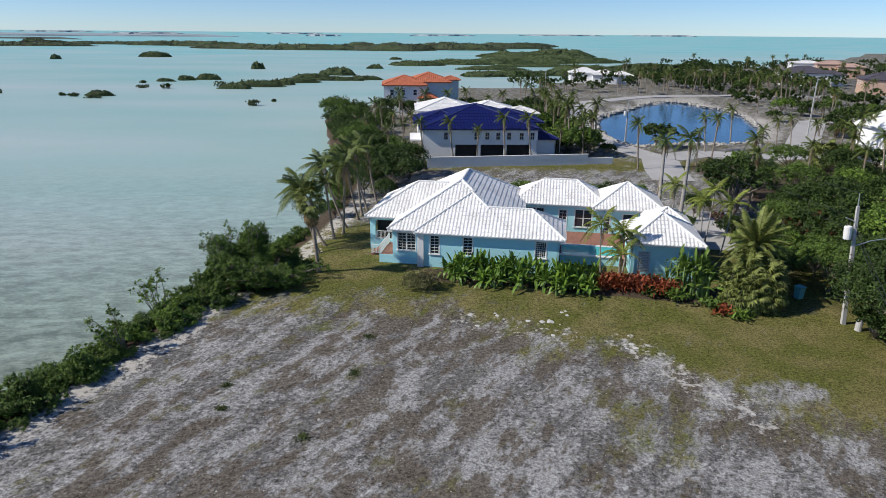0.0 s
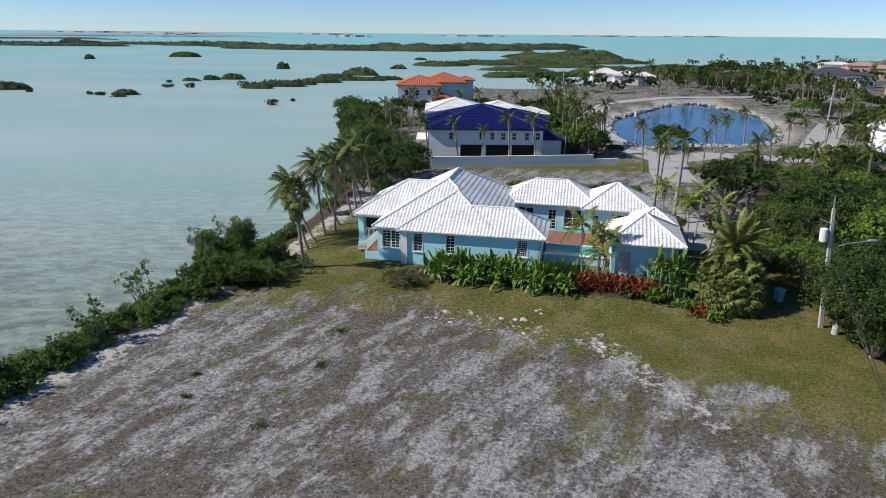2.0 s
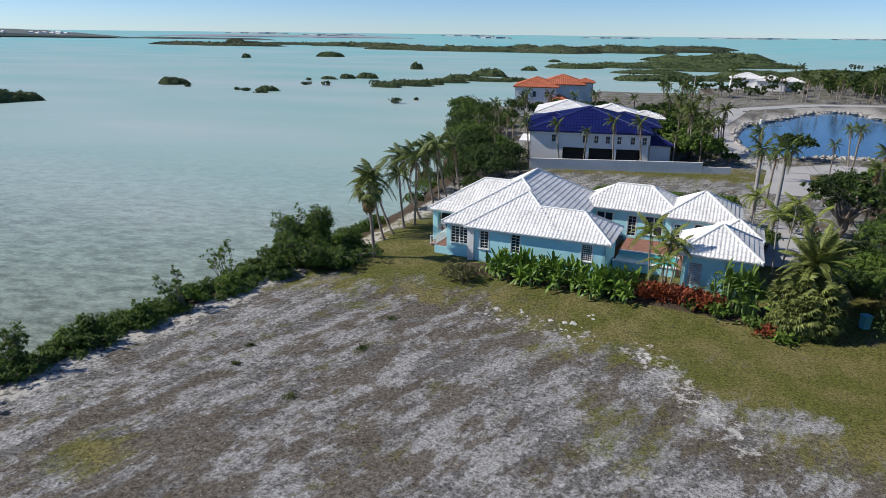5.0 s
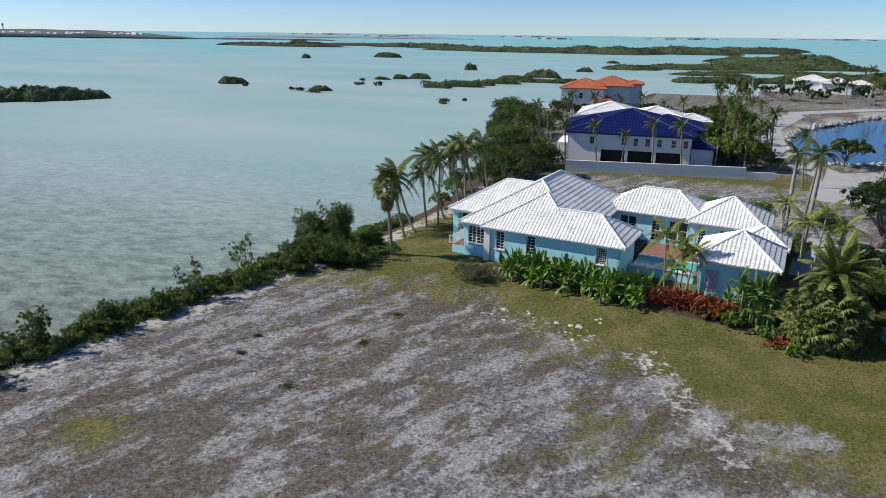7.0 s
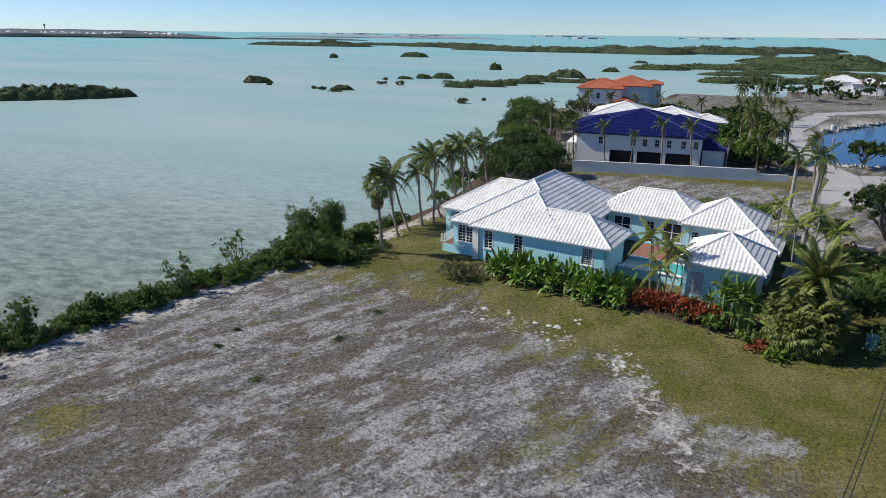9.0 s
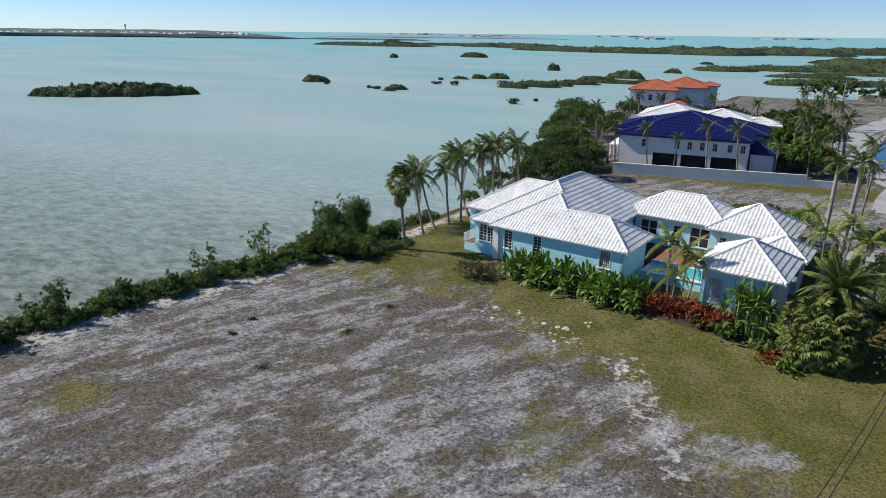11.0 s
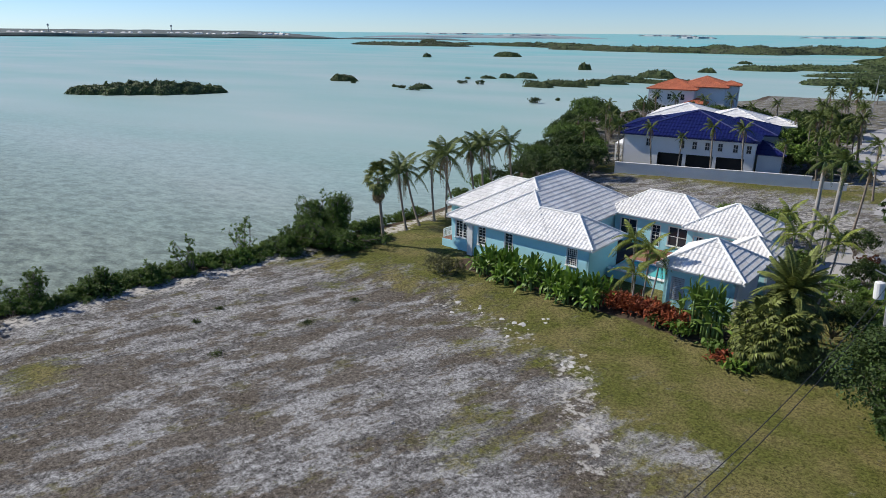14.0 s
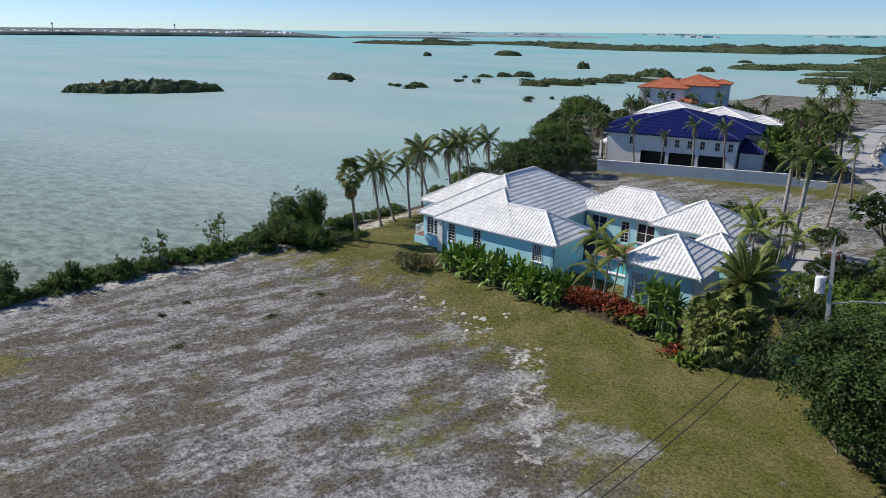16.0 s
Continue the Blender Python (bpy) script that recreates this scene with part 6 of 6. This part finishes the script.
mangrove("mangrove_islet", [(-233, 549, 13, 5, 5)], 2500, .5, ISLET)
FAR = "low wide mangrove island far across the bay"
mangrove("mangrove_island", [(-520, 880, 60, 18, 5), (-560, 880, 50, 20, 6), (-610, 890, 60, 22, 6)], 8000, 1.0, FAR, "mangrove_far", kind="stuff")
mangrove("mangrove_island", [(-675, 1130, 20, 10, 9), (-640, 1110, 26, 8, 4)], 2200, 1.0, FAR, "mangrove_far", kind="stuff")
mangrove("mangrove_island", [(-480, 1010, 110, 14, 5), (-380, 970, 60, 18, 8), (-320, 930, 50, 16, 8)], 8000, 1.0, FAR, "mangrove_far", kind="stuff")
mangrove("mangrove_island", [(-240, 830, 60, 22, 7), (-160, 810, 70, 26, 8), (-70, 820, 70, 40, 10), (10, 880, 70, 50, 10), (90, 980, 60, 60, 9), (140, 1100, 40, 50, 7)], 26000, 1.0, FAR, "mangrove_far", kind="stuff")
mangrove("mangrove_island", [(-18, 445, 18, 9, 3.4), (10, 470, 24, 14, 3.6), (40, 490, 26, 16, 4), (75, 500, 30, 14, 4.2), (108, 510, 24, 14, 4), (70, 600, 40, 40, 6), (110, 650, 30, 40, 8), (100, 560, 34, 30, 5)], 30000, .7, "broad green mangrove flat beyond the houses", kind="stuff")
mangrove("mangrove_island", [(20, 338, 12, 8, 3), (38, 345, 16, 10, 3.4), (28, 400, 20, 6, 2.6), (60, 350, 16, 8, 3), (85, 400, 20, 14, 3.6), (60, 440, 30, 6, 2.5)], 12000, .5, "mangrove fringe beside the point", kind="stuff")
mangrove("mangrove_island", [(130, 420, 26, 14, 4), (165, 430, 26, 12, 4), (120, 380, 20, 14, 4.5), (100, 350, 20, 14, 5)], 9000, .6, "wooded shore beyond the white-roofed house", kind="stuff")


def far_shore(pts, depth, h, label, leaf="far"):
    """A low flat wooded shore: front line pts, running back from the sea by the factor depth."""
    P = np.array(pts, float)
    t = thing("far_shore", label, "distant shore", pose(P[0][0], P[0][1], sea_level(P[0][0], P[0][1])), kind="stuff")
    verts, faces = [], []
    ns, nd = 160, 14
    for i in range(ns):
        s = i / (ns - 1) * (len(P) - 1)
        k = min(int(s), len(P) - 2)
        c = P[k] + (P[k + 1] - P[k]) * (s - k)
        c = c * (1 + .004 * math.sin(s * 9) + .0006 * math.sin(s * 31))
        end = min(1, 6 * min(i, ns - 1 - i) / ns)
        for j in range(nd):
            q = c * (1 + (depth - 1) * end * (j / (nd - 1)) ** 1.5)
            z = -.5 if j == 0 else sea_level(*q) - sea_level(*P[0]) + h * (.35 + .65 * end) * (.9 + .4 * abs(noise.noise(Vector((q[0] * .004, q[1] * .004, 0)))) + .2 * abs(noise.noise(Vector((q[0] * .012, q[1] * .012, 3)))))
            if j == 1:
                q = c * 1.002
            verts.append((q[0] - P[0][0], q[1] - P[0][1], z))
    for i in range(ns - 1):
        for j in range(nd - 1):
            a = i * nd + j
            faces.append((a, a + nd, a + nd + 1, a + 1))
    mesh_object("woodland", verts, faces, M[leaf], t)
    return t


M["far"] = mat("dark_far_woodland", (0.10, 0.125, 0.12), (0.06, 0.078, 0.078), .95, .02, .12)
# air haze is mixed into the pale blue-grey of the horizon woodland
M["horizon"] = mat("hazed_far_woodland", (0.30, 0.35, 0.38), (0.24, 0.285, 0.31), .95, .02, .12)
far_shore([(-2900, 560), (-2041, 1018), (-1641, 1273), (-1147, 1425)], 2.0, 9, "low wooded shore far across the bay")
far_shore([(-1200, 1440), (-950, 1500), (-780, 1480)], 1.06, 3, "thin low mangrove spit on the far side")
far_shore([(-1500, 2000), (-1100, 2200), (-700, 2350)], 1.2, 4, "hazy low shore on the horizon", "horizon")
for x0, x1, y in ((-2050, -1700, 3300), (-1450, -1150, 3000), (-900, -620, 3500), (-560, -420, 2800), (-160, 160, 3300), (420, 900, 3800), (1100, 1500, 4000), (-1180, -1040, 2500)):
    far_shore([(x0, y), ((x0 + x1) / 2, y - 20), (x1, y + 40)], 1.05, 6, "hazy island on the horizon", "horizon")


# ---- town on the far shore ----
for k in range(80):
    s = rnd.random()
    x, y = -2650 + 1150 * s + rnd.uniform(-20, 60), 840 + 600 * s + rnd.uniform(60, 260)
    b = thing("far_building", "tiny pale building on the far shore", "house", pose(x, y, sea_level(x, y), 0, 0, rnd.uniform(-40, 40)), "far town")
    w, d, h = rnd.uniform(7, 18), rnd.uniform(7, 10), rnd.uniform(8, 12)
    boxpart("wall", (-w / 2, w / 2, -d / 2, d / 2, 0, h), M["white_wall"], b)
    bm = bmesh.new()
    for p in ((-w / 2 - .6, -d / 2 - .6), (w / 2 + .6, -d / 2 - .6), (w / 2 + .6, d / 2 + .6), (-w / 2 - .6, d / 2 + .6)):
        bm.verts.new((*p, h + .01))
    for p in (-w / 4, w / 4):
        bm.verts.new((p, 0, h + 3))
    bm.verts.ensure_lookup_table()
    v = bm.verts
    for q in ((0, 1, 5, 4), (1, 2, 5), (2, 3, 4, 5), (3, 0, 4), (3, 2, 1, 0)):
        bm.faces.new([v[i] for i in q])
    part("roof", bm, M["tile"], b)
for x, y, h in ((-2330, 1330, 36), (-1990, 1560, 36)):
    b = thing("water_tower", "tiny grey tower on the far shore", "tower", pose(x, y, sea_level(x, y)))
    v, f = tube([(0, 0, 0), (0, 0, h * .8), (0, 0, h * .82), (0, 0, h * .95), (0, 0, h)], [1.6, 1.2, 3.2, 3.2, 1], 10)
    mesh_object("body", v, f, M["concrete"], b)


# ---- ground litter: stones and weed tufts ----
def lawn_edge(x):
    return float(np.interp(x, [-18, -13, -7, 0, 6.7, 11.3, 16.4, 22, 26, 40], [47.5, 47.6, 48.0, 47.2, 44.8, 40.4, 36.4, 32.4, 29.0, 20]))


def scatter(name, count, seed, maker, material, label, category):
    r = np.random.default_rng(seed)
    v, f = [], []
    made = 0
    while made < count:
        x, y = r.uniform(-24, 30), r.uniform(17, 52)
        d = float(np.interp(y, sy, sx))
        if x < d + 4.2 or y > lawn_edge(x) - 1 + 4 * (r.random() - .5) ** 3:
            continue
        maker(r, x, y, v, f)
        made += 1
    ob = mesh_object(name, v, f, material)
    return tagged(ob, label, category, kind="stuff")


def stone(r, x, y, v, f):
    s = .015 + .045 * r.random() ** 3
    if r.random() < .02:
        s *= 2.2
    z = ground_fast(x, y)
    q = len(v)
    a0 = r.uniform(0, 6.28)
    for k in range(5):
        a = a0 + 1.257 * k
        e = s * r.uniform(.7, 1.3)
        v.append((x + e * math.cos(a), y + e * math.sin(a), z - .01))
    v.append((x + s * .2, y, z + s * r.uniform(.5, .9)))
    for k in range(5):
        f.append((q + k, q + (k + 1) % 5, q + 5))


def tuft(r, x, y, v, f):
    z = ground_fast(x, y)
    s = r.uniform(.02, .07)
    for k in range(4):
        a = r.uniform(0, 6.28)
        c, d = math.cos(a) * s, math.sin(a) * s
        q = len(v)
        v += [(x - d * .25, y + c * .25, z - .01), (x + d * .25, y - c * .25, z - .01), (x + c, y + d, z + s * r.uniform(.4, 1.1))]
        f.append((q, q + 1, q + 2))


GX, GY = np.arange(-30, 34, .5), np.arange(14, 56, .5)
GZ = height(*np.meshgrid(GX, GY))


def ground_fast(x, y):
    i, j = int((x + 30) / .5), int((y - 14) / .5)
    return float(GZ[min(max(j, 0), len(GY) - 1), min(max(i, 0), len(GX) - 1)])


scatter("lot_stones", 5000, 1, stone, M["stone"], "scattered pale limestone chips on the lot", "stones")
scatter("dry_weeds", 9000, 2, tuft, M["twig"], "tufts of dry brown weeds on the lot", "weeds")
scatter("green_weeds", 3500, 3, tuft, mat("green_weed", (0.09, 0.10, 0.035), (0.06, 0.07, 0.025), .9, random_island=.3), "small green weed tufts on the lot", "weeds")

# rocks round the basin
v, f = [], []
r = np.random.default_rng(9)
for k in range(900):
    a = r.uniform(0, 6.283)
    rr = 1.05 + .08 * math.sin(3 * a + 1) + .05 * math.sin(5 * a) + r.uniform(-.02, .05)
    u, w = POND_A * rr * math.cos(a), POND_B * rr * math.sin(a)
    c = Vector((POND_C.x + u * POND_DIR.x - w * POND_DIR.y, POND_C.y + u * POND_DIR.y + w * POND_DIR.x, -.35 + r.uniform(-.1, .45)))
    q = len(v)
    s = r.uniform(.3, .8)
    for dx, dy, dz in ((1, 0, 0), (0, 1, 0), (-1, 0, 0), (0, -1, 0), (0, 0, 1), (0, 0, -1)):
        v.append(c + Vector((dx * s * r.uniform(.6, 1.2), dy * s * r.uniform(.6, 1.2), dz * s * r.uniform(.4, .8))))
    for t in ((0, 1, 4), (1, 2, 4), (2, 3, 4), (3, 0, 4), (1, 0, 5), (2, 1, 5), (3, 2, 5), (0, 3, 5)):
        f.append(tuple(q + i for i in t))
tagged(mesh_object("rock_revetment", v, f, M["stone"]), "rough limestone rock edging round the basin", "rocks", kind="stuff")

# small dark weed clumps and loose stones on the lot
WEED = leaf_mat("dark_weed_leaf", (0.075, 0.10, 0.02), (0.04, 0.06, 0.012))
for k, (x, y) in enumerate(((-12.7, 34.2), (-12.2, 31.6), (-5.3, 35.6), (-7.1, 29.0), (-4.9, 40.6))):
    w = strap_shrub("weed_clump", 800 + k, .05, 150, WEED, "small dark green weed clump on bare ground", "weed", "weed clumps", wide=.05, spread=rnd.uniform(.8, 1.2))
    put(w, x, y, s=.42, sink=.02)


def rock(seed, s):
    """A flat weathered limestone lump."""
    r = random.Random(seed)
    bm = bmesh.new()
    bmesh.ops.create_icosphere(bm, subdivisions=2, radius=s)
    for q in bm.verts:
        n = noise.noise(q.co * (1.6 / s) + Vector((seed, 0, 0)))
        q.co *= 1 + .45 * n
        q.co.z *= .22
    o = part("limestone_rock", bm, M["pale_stone"])
    return tagged(o, "pale flat limestone lump on the thin grass", "rock", "loose stones")


M["pale_stone"] = mat("bleached_limestone", (0.62, 0.61, 0.59), (0.42, 0.41, 0.39), .95, 2, 14, bump=.03, bump_scale=12)
rocks = [rock(k, .16 + .05 * k) for k in range(3)]
for o, (x, y) in zip(rocks, ((4.2, 44.2), (7.4, 43.4), (8.0, 43.5))):
    put(o, x, y, sink=.01)
for k in range(46):
    if k % 2:
        x, y = rnd.uniform(1.0, 9.5), rnd.uniform(41.0, 45.0)
    else:
        s = rnd.random()
        x, y = 12.4 + 5.0 * s + rnd.gauss(0, .5), 40.4 - 9.0 * s + rnd.gauss(0, .6)
    put_copy(rocks[k % 3], x, y, rnd.uniform(0, 360), rnd.uniform(.25, .85), sink=.012)
